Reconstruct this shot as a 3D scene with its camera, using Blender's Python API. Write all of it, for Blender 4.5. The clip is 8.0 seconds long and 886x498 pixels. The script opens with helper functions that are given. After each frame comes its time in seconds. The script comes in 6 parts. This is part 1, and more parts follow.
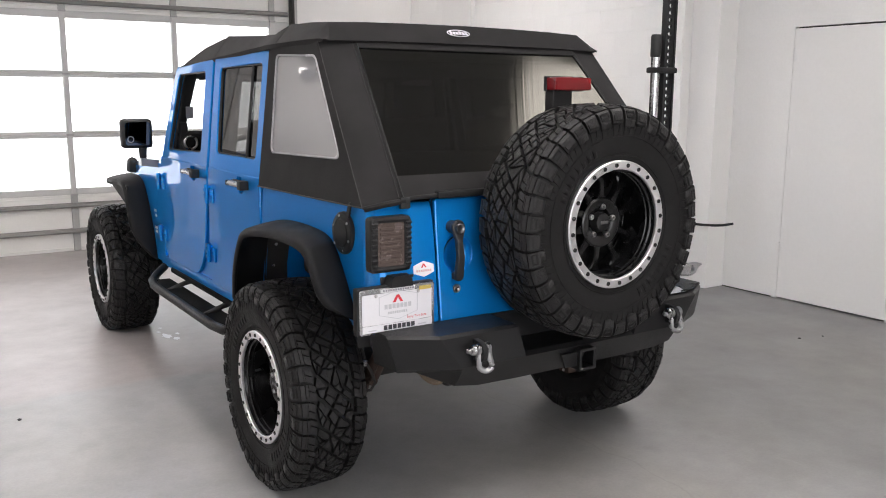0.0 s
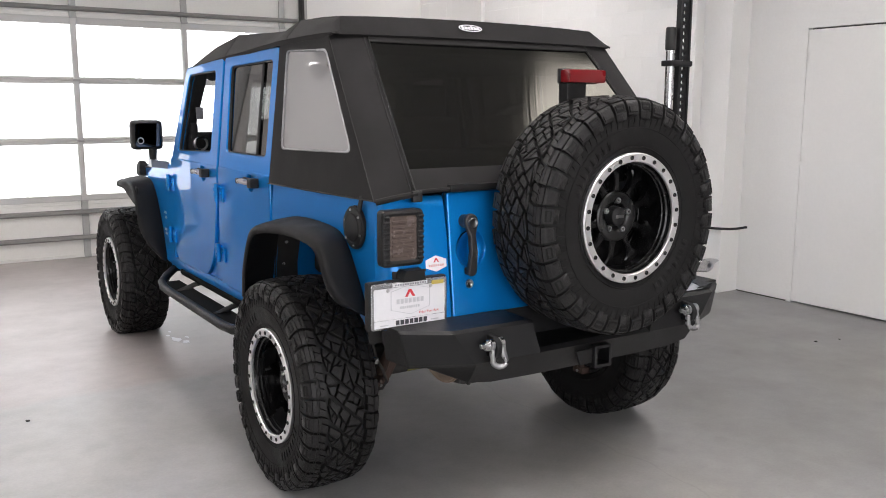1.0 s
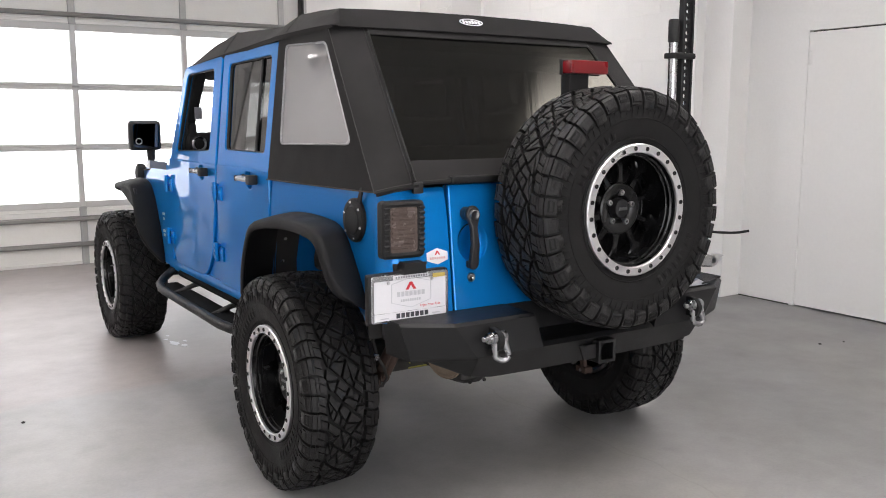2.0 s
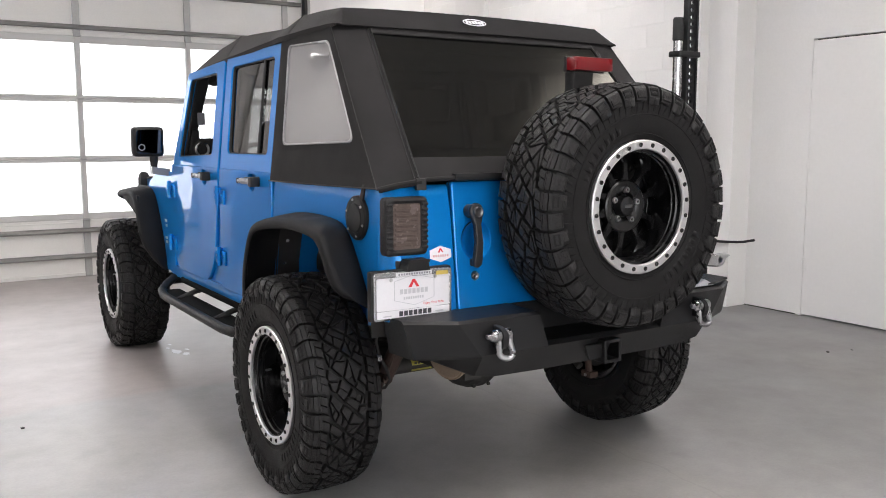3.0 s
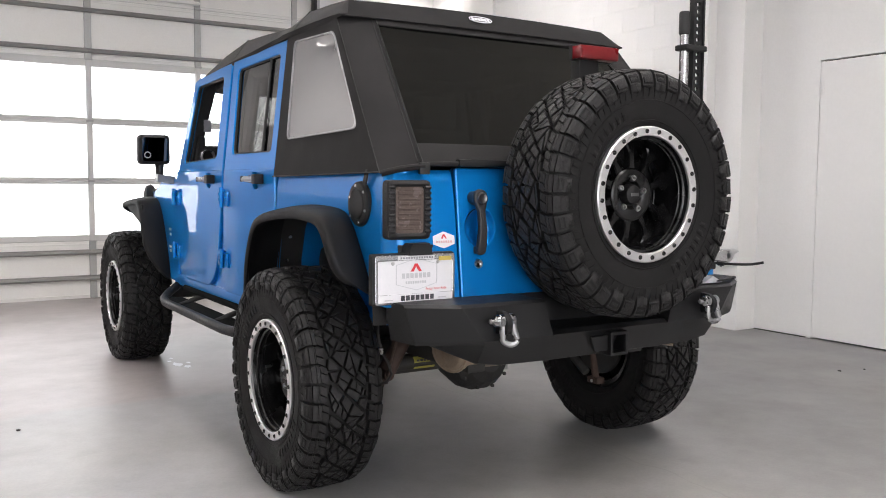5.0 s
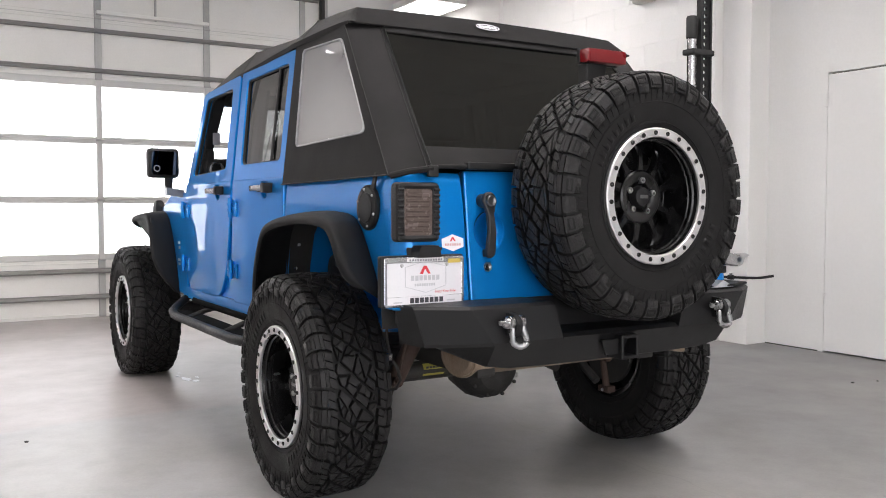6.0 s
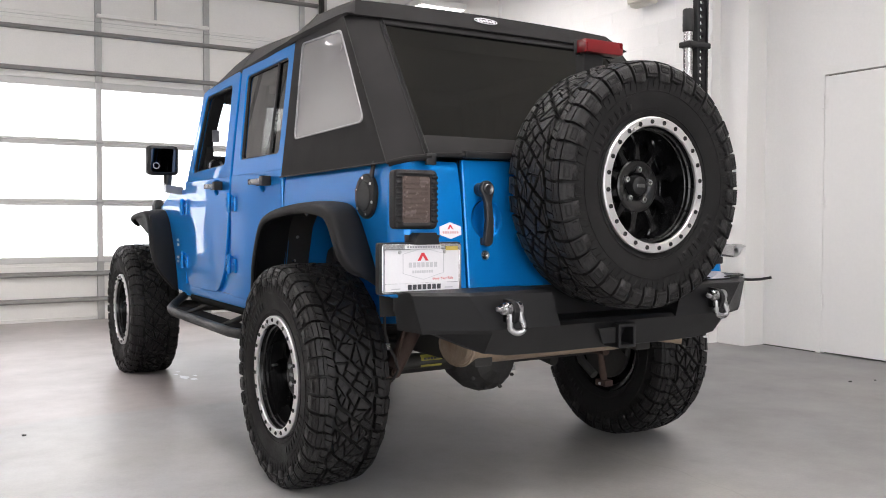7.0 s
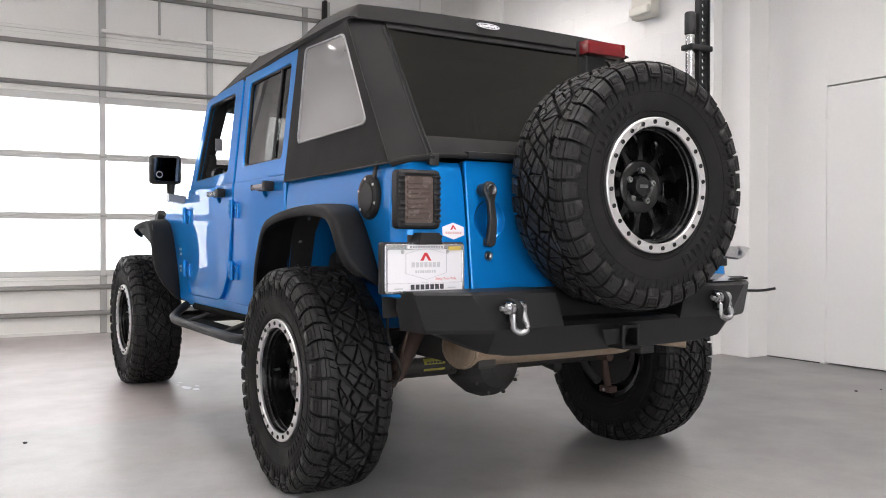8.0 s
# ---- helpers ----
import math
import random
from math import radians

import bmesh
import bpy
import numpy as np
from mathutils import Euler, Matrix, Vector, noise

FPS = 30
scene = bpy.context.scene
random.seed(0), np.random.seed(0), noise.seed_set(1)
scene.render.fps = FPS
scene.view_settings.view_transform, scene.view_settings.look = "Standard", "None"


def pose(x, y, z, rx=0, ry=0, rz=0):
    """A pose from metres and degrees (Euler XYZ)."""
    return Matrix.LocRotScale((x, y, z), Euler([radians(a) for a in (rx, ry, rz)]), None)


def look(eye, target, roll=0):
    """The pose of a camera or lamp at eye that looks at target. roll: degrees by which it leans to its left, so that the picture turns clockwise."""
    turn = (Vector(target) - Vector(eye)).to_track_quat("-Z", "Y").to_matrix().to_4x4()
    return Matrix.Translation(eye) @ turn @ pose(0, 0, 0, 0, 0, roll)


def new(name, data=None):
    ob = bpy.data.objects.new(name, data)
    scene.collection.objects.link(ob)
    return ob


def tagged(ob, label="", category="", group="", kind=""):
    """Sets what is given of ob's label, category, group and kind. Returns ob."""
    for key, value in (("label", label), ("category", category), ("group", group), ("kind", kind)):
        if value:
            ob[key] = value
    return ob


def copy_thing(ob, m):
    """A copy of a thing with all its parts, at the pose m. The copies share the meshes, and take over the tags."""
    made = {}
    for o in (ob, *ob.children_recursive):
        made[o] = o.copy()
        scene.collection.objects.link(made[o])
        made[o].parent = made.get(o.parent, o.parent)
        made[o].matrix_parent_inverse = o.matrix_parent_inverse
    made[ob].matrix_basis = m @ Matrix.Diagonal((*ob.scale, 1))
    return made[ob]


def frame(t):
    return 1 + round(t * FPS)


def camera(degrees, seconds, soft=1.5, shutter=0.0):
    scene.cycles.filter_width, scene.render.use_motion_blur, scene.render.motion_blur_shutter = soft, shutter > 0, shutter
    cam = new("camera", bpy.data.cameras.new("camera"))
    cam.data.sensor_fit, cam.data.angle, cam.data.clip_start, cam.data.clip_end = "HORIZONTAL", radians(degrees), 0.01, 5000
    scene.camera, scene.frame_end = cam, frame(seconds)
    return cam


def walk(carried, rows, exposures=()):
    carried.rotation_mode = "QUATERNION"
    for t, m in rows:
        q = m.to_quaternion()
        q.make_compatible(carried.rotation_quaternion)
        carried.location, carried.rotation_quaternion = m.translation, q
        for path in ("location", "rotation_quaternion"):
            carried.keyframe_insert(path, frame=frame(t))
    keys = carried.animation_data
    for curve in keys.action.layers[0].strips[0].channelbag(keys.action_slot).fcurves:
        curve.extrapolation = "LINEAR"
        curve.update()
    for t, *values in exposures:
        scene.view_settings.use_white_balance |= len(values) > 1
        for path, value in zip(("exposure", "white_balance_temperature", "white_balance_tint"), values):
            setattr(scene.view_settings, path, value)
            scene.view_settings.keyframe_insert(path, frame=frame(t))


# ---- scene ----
cam = camera(54.2, 8.0, soft=1.0)
PATH = [
    (0, (-2.242, -3.308, 1.633), (-1.16, -1.663, 1.281), 0.3),
    (0.5, (-2.235, -3.288, 1.598), (-1.165, -1.633, 1.259), 0.2),
    (1, (-2.232, -3.271, 1.562), (-1.166, -1.611, 1.237), 0.1),
    (1.5, (-2.225, -3.255, 1.522), (-1.156, -1.594, 1.211), 0.1),
    (3, (-2.204, -3.221, 1.403), (-1.139, -1.547, 1.151), -0.1),
    (3.5, (-2.194, -3.225, 1.364), (-1.125, -1.55, 1.138), 0.3),
    (4, (-2.191, -3.215, 1.316), (-1.123, -1.537, 1.109), 0.4),
    (5.5, (-2.172, -3.206, 1.149), (-1.125, -1.506, 1.031), 0.2),
    (6, (-2.177, -3.203, 1.121), (-1.136, -1.498, 1.027), 0.0),
    (6.5, (-2.182, -3.213, 1.079), (-1.137, -1.509, 0.999), 0.1),
    (7, (-2.182, -3.219, 1.042), (-1.138, -1.514, 0.973), 0.1),
    (7.5, (-2.181, -3.214, 1.008), (-1.138, -1.508, 0.966), -0.0),
    (8, (-2.179, -3.213, 0.976), (-1.14, -1.504, 0.952), -0.0),
]
walk(cam, [(t, look(eye, target, roll)) for t, eye, target, roll in PATH], exposures=[(0.0, -0.31, 6500, 13), (3.5, -0.22, 6500, 13), (5.5, -0.17, 6500, 13), (8.0, -0.10, 6500, 13)])

# ---------------------------------------------------------------- light
world = bpy.data.worlds.new("sky")
scene.world = world
world.use_nodes = True
wn = world.node_tree.nodes
sky = wn.new("ShaderNodeTexSky")
sky.sky_type = "NISHITA"
sky.sun_disc = False
sky.sun_elevation, sky.sun_rotation = radians(38), radians(20)
world.node_tree.links.new(sky.outputs[0], wn["Background"].inputs[0])
wn["Background"].inputs[1].default_value = 0.10

WINDOW_POWER = 16
day = bpy.data.lights.new("daylight", "AREA")
day.shape, day.size, day.size_y = "RECTANGLE", 5.4, 2.4
day.energy, day.color = WINDOW_POWER, (1.0, 0.985, 0.975)
day_ob = new("daylight", day)
day_ob.matrix_world = look((-0.55, 6.75, 1.55), (-0.55, 0, 1.55))
# fill light from behind the camera, through an unseen, assumed opening
back = bpy.data.lights.new("fill_south", "AREA")
back.shape, back.size, back.size_y = "RECTANGLE", 5.0, 2.7
back.energy, back.color = 75, (1.0, 0.985, 0.97)
new("fill_south", back).matrix_world = look((-2.0, -6.75, 1.5), (-2.0, 0, 1.5))

# ---------------------------------------------------------------- materials
def node_material(name):
    m = bpy.data.materials.new(name)
    m.use_nodes = True
    return m, m.node_tree.nodes, m.node_tree.links, m.node_tree.nodes["Principled BSDF"]


def surface(name, color, rough=0.5, metal=0.0, var=0.12, scale=6.0, fine=120.0, bump=0.05, coat=0.0, rough_var=0.1, spec=0.5, dirt=None, dirt_amount=0.0):
    """A procedural surface: large and fine variation of colour and gloss, and a fine relief."""
    m, n, l, p = node_material(name)
    tc = n.new("ShaderNodeTexCoord")
    big, small = n.new("ShaderNodeTexNoise"), n.new("ShaderNodeTexNoise")
    big.inputs["Scale"].default_value, big.inputs["Detail"].default_value = scale, 5
    small.inputs["Scale"].default_value, small.inputs["Detail"].default_value = fine, 3
    for t in (big, small):
        l.new(tc.outputs["Object"], t.inputs["Vector"])
    add = n.new("ShaderNodeMath")
    add.operation = "ADD"
    l.new(big.outputs[0], add.inputs[0])
    l.new(small.outputs[0], add.inputs[1])
    ramp = n.new("ShaderNodeMapRange")
    ramp.inputs[1].default_value, ramp.inputs[2].default_value = 0.6, 1.4
    ramp.inputs[3].default_value, ramp.inputs[4].default_value = 1 - var, 1 + var
    l.new(add.outputs[0], ramp.inputs[0])
    mul = n.new("ShaderNodeVectorMath")
    mul.operation = "SCALE"
    mul.inputs[0].default_value = color[:3]
    l.new(ramp.outputs[0], mul.inputs["Scale"])
    out = mul.outputs[0]
    if dirt:
        blot = n.new("ShaderNodeTexNoise")
        blot.inputs["Scale"].default_value, blot.inputs["Detail"].default_value = scale * 1.7, 8
        l.new(tc.outputs["Object"], blot.inputs["Vector"])
        cut = n.new("ShaderNodeMapRange")
        cut.inputs[1].default_value, cut.inputs[2].default_value = 0.52, 0.72
        cut.inputs[4].default_value = dirt_amount
        l.new(blot.outputs[0], cut.inputs[0])
        mix = n.new("ShaderNodeMix")
        mix.data_type = "RGBA"
        l.new(cut.outputs[0], mix.inputs["Factor"])
        l.new(out, mix.inputs[6])
        mix.inputs[7].default_value = (*dirt, 1)
        out = mix.outputs[2]
    l.new(out, p.inputs["Base Color"])
    rr = n.new("ShaderNodeMapRange")
    rr.inputs[1].default_value, rr.inputs[2].default_value = 0.3, 0.7
    rr.inputs[3].default_value, rr.inputs[4].default_value = max(0.02, rough - rough_var), min(1, rough + rough_var)
    l.new(big.outputs[0], rr.inputs[0])
    l.new(rr.outputs[0], p.inputs["Roughness"])
    p.inputs["Metallic"].default_value = metal
    p.inputs["Specular IOR Level"].default_value = spec
    if coat:
        p.inputs["Coat Weight"].default_value, p.inputs["Coat Roughness"].default_value = coat, 0.04
    if bump:
        b = n.new("ShaderNodeBump")
        b.inputs["Strength"].default_value, b.inputs["Distance"].default_value = bump, 0.004
        l.new(small.outputs[0], b.inputs["Height"])
        l.new(b.outputs[0], p.inputs["Normal"])
    return m


def fabric_material(name, color, weave=900.0, rough=0.85):
    """Woven cloth: crossed fine waves for the threads, soft large folds in the relief."""
    m, n, l, p = node_material(name)
    tc = n.new("ShaderNodeTexCoord")
    heights = []
    for direction in ("X", "Z"):
        w = n.new("ShaderNodeTexWave")
        w.bands_direction = direction
        w.inputs["Scale"].default_value, w.inputs["Distortion"].default_value = weave / 6.3, 0.6
        l.new(tc.outputs["Object"], w.inputs["Vector"])
        heights.append(w.outputs["Fac"])
    mx = n.new("ShaderNodeMath")
    mx.operation = "MAXIMUM"
    l.new(heights[0], mx.inputs[0])
    l.new(heights[1], mx.inputs[1])
    folds = n.new("ShaderNodeTexNoise")
    folds.inputs["Scale"].default_value, folds.inputs["Detail"].default_value = 5.0, 4
    l.new(tc.outputs["Object"], folds.inputs["Vector"])
    mr = n.new("ShaderNodeMapRange")
    mr.inputs[1].default_value, mr.inputs[2].default_value = 0.3, 0.7
    mr.inputs[3].default_value, mr.inputs[4].default_value = 0.8, 1.25
    l.new(folds.outputs[0], mr.inputs[0])
    sc = n.new("ShaderNodeVectorMath")
    sc.operation = "SCALE"
    sc.inputs[0].default_value = color
    l.new(mr.outputs[0], sc.inputs["Scale"])
    l.new(sc.outputs[0], p.inputs["Base Color"])
    p.inputs["Roughness"].default_value = rough
    b0, b1 = n.new("ShaderNodeBump"), n.new("ShaderNodeBump")
    b0.inputs["Strength"].default_value, b0.inputs["Distance"].default_value = 0.25, 0.012
    l.new(folds.outputs[0], b0.inputs["Height"])
    b1.inputs["Strength"].default_value, b1.inputs["Distance"].default_value = 0.25, 0.0006
    l.new(mx.outputs[0], b1.inputs["Height"])
    l.new(b0.outputs[0], b1.inputs["Normal"])
    l.new(b1.outputs[0], p.inputs["Normal"])
    p.inputs["Sheen Weight"].default_value = 0.05
    p.inputs["Specular IOR Level"].default_value = 0.15
    return m


def pane_material(name, tint, gloss_rough=0.02, warp=0.0, ior=1.5, warp_scale=3.0, grain=(1, 1, 1), shine=(1, 1, 1), lean=0.0, haze=0.0):
    """A thin pane: what lies behind shows through its tint, with a mirror-like gloss on top."""
    m, n, l, p = node_material(name)
    n.remove(p)
    tr, gl, mix, fr = n.new("ShaderNodeBsdfTransparent"), n.new("ShaderNodeBsdfGlossy"), n.new("ShaderNodeMixShader"), n.new("ShaderNodeFresnel")
    tr.inputs[0].default_value = (*tint, 1)
    gl.inputs["Roughness"].default_value = gloss_rough
    gl.inputs[0].default_value = (*shine, 1)
    fr.inputs[0].default_value = ior
    if warp:
        stretch = n.new("ShaderNodeVectorMath")
        stretch.operation = "MULTIPLY"
        stretch.inputs[1].default_value = grain
        tc, nz, b = n.new("ShaderNodeTexCoord"), n.new("ShaderNodeTexNoise"), n.new("ShaderNodeBump")
        nz.inputs["Scale"].default_value, nz.inputs["Detail"].default_value = warp_scale, 2
        b.inputs["Strength"].default_value, b.inputs["Distance"].default_value = 1.0, warp
        l.new(tc.outputs["Object"], stretch.inputs[0])
        if lean:
            # fine lines, leaned across the sheet to stand upright in the camera's view
            dot, comb = n.new("ShaderNodeVectorMath"), n.new("ShaderNodeCombineXYZ")
            dot.operation = "DOT_PRODUCT"
            dot.inputs[1].default_value = (1, 0, -lean)
            l.new(tc.outputs["Object"], dot.inputs[0])
            l.new(dot.outputs["Value"], comb.inputs[0])
            l.new(comb.outputs[0], stretch.inputs[0])
        l.new(stretch.outputs[0], nz.inputs["Vector"])
        l.new(nz.outputs[0], b.inputs["Height"])
        l.new(b.outputs[0], gl.inputs["Normal"])
        l.new(b.outputs[0], fr.inputs["Normal"])
    l.new(fr.outputs[0], mix.inputs[0])
    if haze:
        # worn, clouded plastic; the pale share also stands in for bright reflections
        df, mh = n.new("ShaderNodeBsdfDiffuse"), n.new("ShaderNodeMixShader")
        df.inputs[0].default_value, mh.inputs[0].default_value = (0.75, 0.75, 0.77, 1), haze
        l.new(tr.outputs[0], mh.inputs[1])
        l.new(df.outputs[0], mh.inputs[2])
        l.new(mh.outputs[0], mix.inputs[1])
    else:
        l.new(tr.outputs[0], mix.inputs[1])
    l.new(gl.outputs[0], mix.inputs[2])
    l.new(mix.outputs[0], n["Material Output"].inputs[0])
    return m


def glow_material(name, color, strength):
    m, n, l, p = node_material(name)
    p.inputs["Base Color"].default_value = (*color, 1)
    p.inputs["Emission Color"].default_value = (*color, 1)
    p.inputs["Emission Strength"].default_value = strength
    return m


def paint_material(name, color):
    """Metallic car paint: flakes under a clear coat, with the faint waviness of pressed sheet."""
    m, n, l, p = node_material(name)
    tc, flakes, wave = n.new("ShaderNodeTexCoord"), n.new("ShaderNodeTexVoronoi"), n.new("ShaderNodeTexNoise")
    flakes.inputs["Scale"].default_value = 900
    wave.inputs["Scale"].default_value, wave.inputs["Detail"].default_value = 2.5, 1
    for t in (flakes, wave):
        l.new(tc.outputs["Object"], t.inputs["Vector"])
    mr = n.new("ShaderNodeMapRange")
    mr.inputs[3].default_value, mr.inputs[4].default_value = 0.8, 1.25
    l.new(flakes.outputs["Color"], mr.inputs[0])
    sc = n.new("ShaderNodeVectorMath")
    sc.operation = "SCALE"
    sc.inputs[0].default_value = color
    l.new(mr.outputs[0], sc.inputs["Scale"])
    l.new(sc.outputs[0], p.inputs["Base Color"])
    p.inputs["Metallic"].default_value, p.inputs["Roughness"].default_value = 0.36, 0.33
    p.inputs["Specular IOR Level"].default_value = 0.1
    p.inputs["Specular Tint"].default_value = (0.05, 0.5, 0.9, 1)
    p.inputs["Coat Weight"].default_value, p.inputs["Coat Roughness"].default_value = 0.75, 0.02
    p.inputs["Coat IOR"].default_value = 1.46
    b = n.new("ShaderNodeBump")
    b.inputs["Strength"].default_value, b.inputs["Distance"].default_value = 0.6, 0.0028
    l.new(wave.outputs[0], b.inputs["Height"])
    l.new(b.outputs[0], p.inputs["Coat Normal"])
    return m


BLUE = paint_material("blue_metallic_paint", (0.002, 0.196, 0.58))
FABRIC = fabric_material("black_top_cloth", (0.0185, 0.0176, 0.0180))
PIPING = surface("black_piping", (0.012, 0.012, 0.012), 0.45, bump=0)
RUBBER = surface("tyre_rubber", (0.0085, 0.0081, 0.0083), 0.60, var=0.3, scale=9, fine=260, bump=0.3, rough_var=0.12, spec=0.2, dirt=(0.016, 0.0155, 0.015), dirt_amount=0.35)
# tops lighter than the grooves: scuffing, plus groove shade put into the colours
SCUFFED_LIT_RUBBER = surface("scuffed_lit_tread_rubber", (0.0135, 0.0129, 0.0132), 0.50, var=0.6, scale=30, fine=140, bump=0.8, rough_var=0.14, spec=0.32)
def vary_islands(m, low, high):
    """Each separate piece of a mesh gets its own shade."""
    n, l = m.node_tree.nodes, m.node_tree.links
    p = n["Principled BSDF"]
    old = p.inputs["Base Color"].links[0].from_socket
    geo, mr, sc = n.new("ShaderNodeNewGeometry"), n.new("ShaderNodeMapRange"), n.new("ShaderNodeVectorMath")
    mr.inputs[3].default_value, mr.inputs[4].default_value = low, high
    l.new(geo.outputs["Random Per Island"], mr.inputs[0])
    sc.operation = "SCALE"
    l.new(old, sc.inputs[0])
    l.new(mr.outputs[0], sc.inputs["Scale"])
    l.new(sc.outputs[0], p.inputs["Base Color"])


vary_islands(SCUFFED_LIT_RUBBER, 0.82, 1.2)
PLASTIC = surface("textured_black_plastic", (0.0085, 0.0085, 0.0093), 0.5, var=0.15, scale=7, fine=700, bump=0.18, rough_var=0.08, spec=0.35)
COAT_BLACK = surface("black_powder_coat", (0.0085, 0.0085, 0.0094), 0.48, var=0.12, scale=5, fine=900, bump=0.2, rough_var=0.07, spec=0.35)
FLARE_PLASTIC = surface("matt_black_plastic", (0.0070, 0.0070, 0.0077), 0.58, var=0.15, scale=7, fine=700, bump=0.2, rough_var=0.08, spec=0.2)
HANDLE_GREY = surface("charcoal_plastic", (0.022, 0.022, 0.024), 0.5, var=0.12, scale=9, fine=700, bump=0.15, rough_var=0.08, spec=0.4)
GLOSS_BLACK = surface("gloss_black_alloy", (0.0045, 0.0045, 0.005), 0.27, var=0.1, bump=0, rough_var=0.06, spec=0.45)
ALLOY = surface("machined_alloy", (0.72, 0.71, 0.72), 0.34, metal=0.85, var=0.06, fine=500, bump=0.05)
CHROME = surface("galvanised_steel", (0.40, 0.40, 0.41), 0.30, metal=1.0, var=0.1, scale=20, bump=0.05)
BEIGE = surface("aged_beige_plastic", (0.60, 0.58, 0.52), 0.5, var=0.06, scale=6, bump=0.05)
DULL_STEEL = surface("dull_steel", (0.20, 0.20, 0.205), 0.35, metal=1.0, var=0.12, bump=0.05)
STEEL = surface("bright_steel", (0.55, 0.55, 0.56), 0.3, metal=1.0, var=0.12, bump=0.05)
RUST = surface("rusted_steel", (0.050, 0.028, 0.021), 0.75, var=0.4, scale=14, fine=160, bump=0.4, dirt=(0.06, 0.04, 0.03), dirt_amount=0.7)
MUFFLER = surface("aluminised_steel", (0.42, 0.33, 0.25), 0.5, metal=0.7, var=0.2, scale=7, bump=0.08, dirt=(0.25, 0.15, 0.09), dirt_amount=0.6)
DARK = surface("dark_underbody", (0.026, 0.025, 0.024), 0.7, var=0.3, scale=10, bump=0.2)
MATT_RUBBER = surface("matt_black_rubber", (0.012, 0.012, 0.012), 0.95, bump=0.2, spec=0.04, rough_var=0.03)
INTERIOR = surface("dark_cabin_cloth", (0.018, 0.018, 0.019), 0.8, var=0.2, scale=12, fine=400, bump=0.2)
RED_LENS = surface("red_lens", (0.15, 0.004, 0.007), 0.3, var=0.04, scale=8, bump=0, coat=0.1)
SMOKE = surface("smoked_lens", (0.095, 0.07, 0.062), 0.25, var=0.2, scale=30, bump=0.05, coat=0.3)
WHITE_SIGN = surface("white_plate", (0.76, 0.75, 0.78), 0.35, var=0.03, bump=0.02)
GREY_INK = surface("grey_ink", (0.30, 0.30, 0.33), 0.5, bump=0)
PALE_INK = surface("pale_grey_ink", (0.52, 0.52, 0.55), 0.5, bump=0)
DARK_INK = surface("dark_ink", (0.045, 0.045, 0.055), 0.5, bump=0)
RED_INK = surface("red_ink", (0.62, 0.035, 0.05), 0.5, bump=0)
YELLOW = surface("yellow_label", (0.36, 0.33, 0.06), 0.45, var=0.1, bump=0)
SILVER_FRAME = surface("silver_plate_frame", (0.55, 0.55, 0.57), 0.25, metal=0.9, bump=0)
# mirror base darkened in place of a dark reflection
MIRROR_GLASS = surface("darkened_mirror", (0.05, 0.055, 0.06), 0.03, metal=1.0, var=0.02, bump=0, rough_var=0.01)
TINTED = pane_material("tinted_glass", (0.11, 0.115, 0.11), 0.01, ior=1.5)
VINYL = pane_material("grey_clear_vinyl", (0.06, 0.06, 0.063), 0.13, warp=0.001, ior=2.4, warp_scale=2.0, haze=0.28)
REAR_VINYL = pane_material("dark_tinted_vinyl", (0.010, 0.010, 0.0105), 0.12, warp=0.0007, ior=1.32, warp_scale=3.0, grain=(11, 0.1, 0.1), shine=(1.0, 0.96, 0.85), lean=0.62, haze=0.006)
CLEAR = pane_material("clear_pane", (0.97, 0.97, 0.97), 0.02)
WALL_PAINT = surface("white_wall_paint", (0.80, 0.79, 0.775), 0.6, var=0.03, scale=1.3, fine=60, bump=0.08)
REFLECTION_GREY = surface("reflection_grey", (0.17, 0.17, 0.175), 0.6, var=0.04, scale=1.3, fine=60, bump=0.08)
BLOCK_PAINT = surface("painted_block", (0.82, 0.81, 0.795), 0.6, var=0.03, scale=1.5, fine=70, bump=0.25)
DOOR_PAINT = surface("white_door_paint", (0.79, 0.78, 0.765), 0.5, var=0.02, scale=1.0, fine=40, bump=0.03)
GD_PAINT = surface("white_sectional_steel", (0.80, 0.79, 0.76), 0.45, var=0.04, scale=2, fine=90, bump=0.05)
GD_FRAME = surface("grey_window_section", (0.58, 0.575, 0.56), 0.45, var=0.05, scale=4, bump=0.05)
GD_RAIL = surface("grey_galvanised_rail", (0.42, 0.42, 0.41), 0.45, metal=0.4, var=0.12, scale=8, bump=0.06)
GD_STRUT = surface("dull_grey_strut", (0.24, 0.235, 0.225), 0.5, metal=0.2, var=0.12, scale=8, bump=0.06)
# near-black that puts the shade of gaps into a colour
GAP_SHADE = surface("gap_shade", (0.03, 0.028, 0.026), 0.8, bump=0)
# glow of the unseen ceiling lights added as fill
FILL_TUBE = glow_material("fill_tube", (1.0, 0.97, 0.94), 17.0)
# corner light, dimmed to keep the wall next to it from burning out
TUBE_DIM = glow_material("dim_fluorescent_tube", (1.0, 0.96, 0.92), 5.0)
OUTSIDE = glow_material("overcast_glare", (0.97, 0.99, 1.0), 2.8)


def add_joint(n, l, a, b):
    """The darker of two edges: a thin line where both are dark."""
    t = n.new("ShaderNodeMath")
    t.operation = "MAXIMUM"
    l.new(a, t.inputs[0])
    l.new(b, t.inputs[1])
    return t.outputs[0]


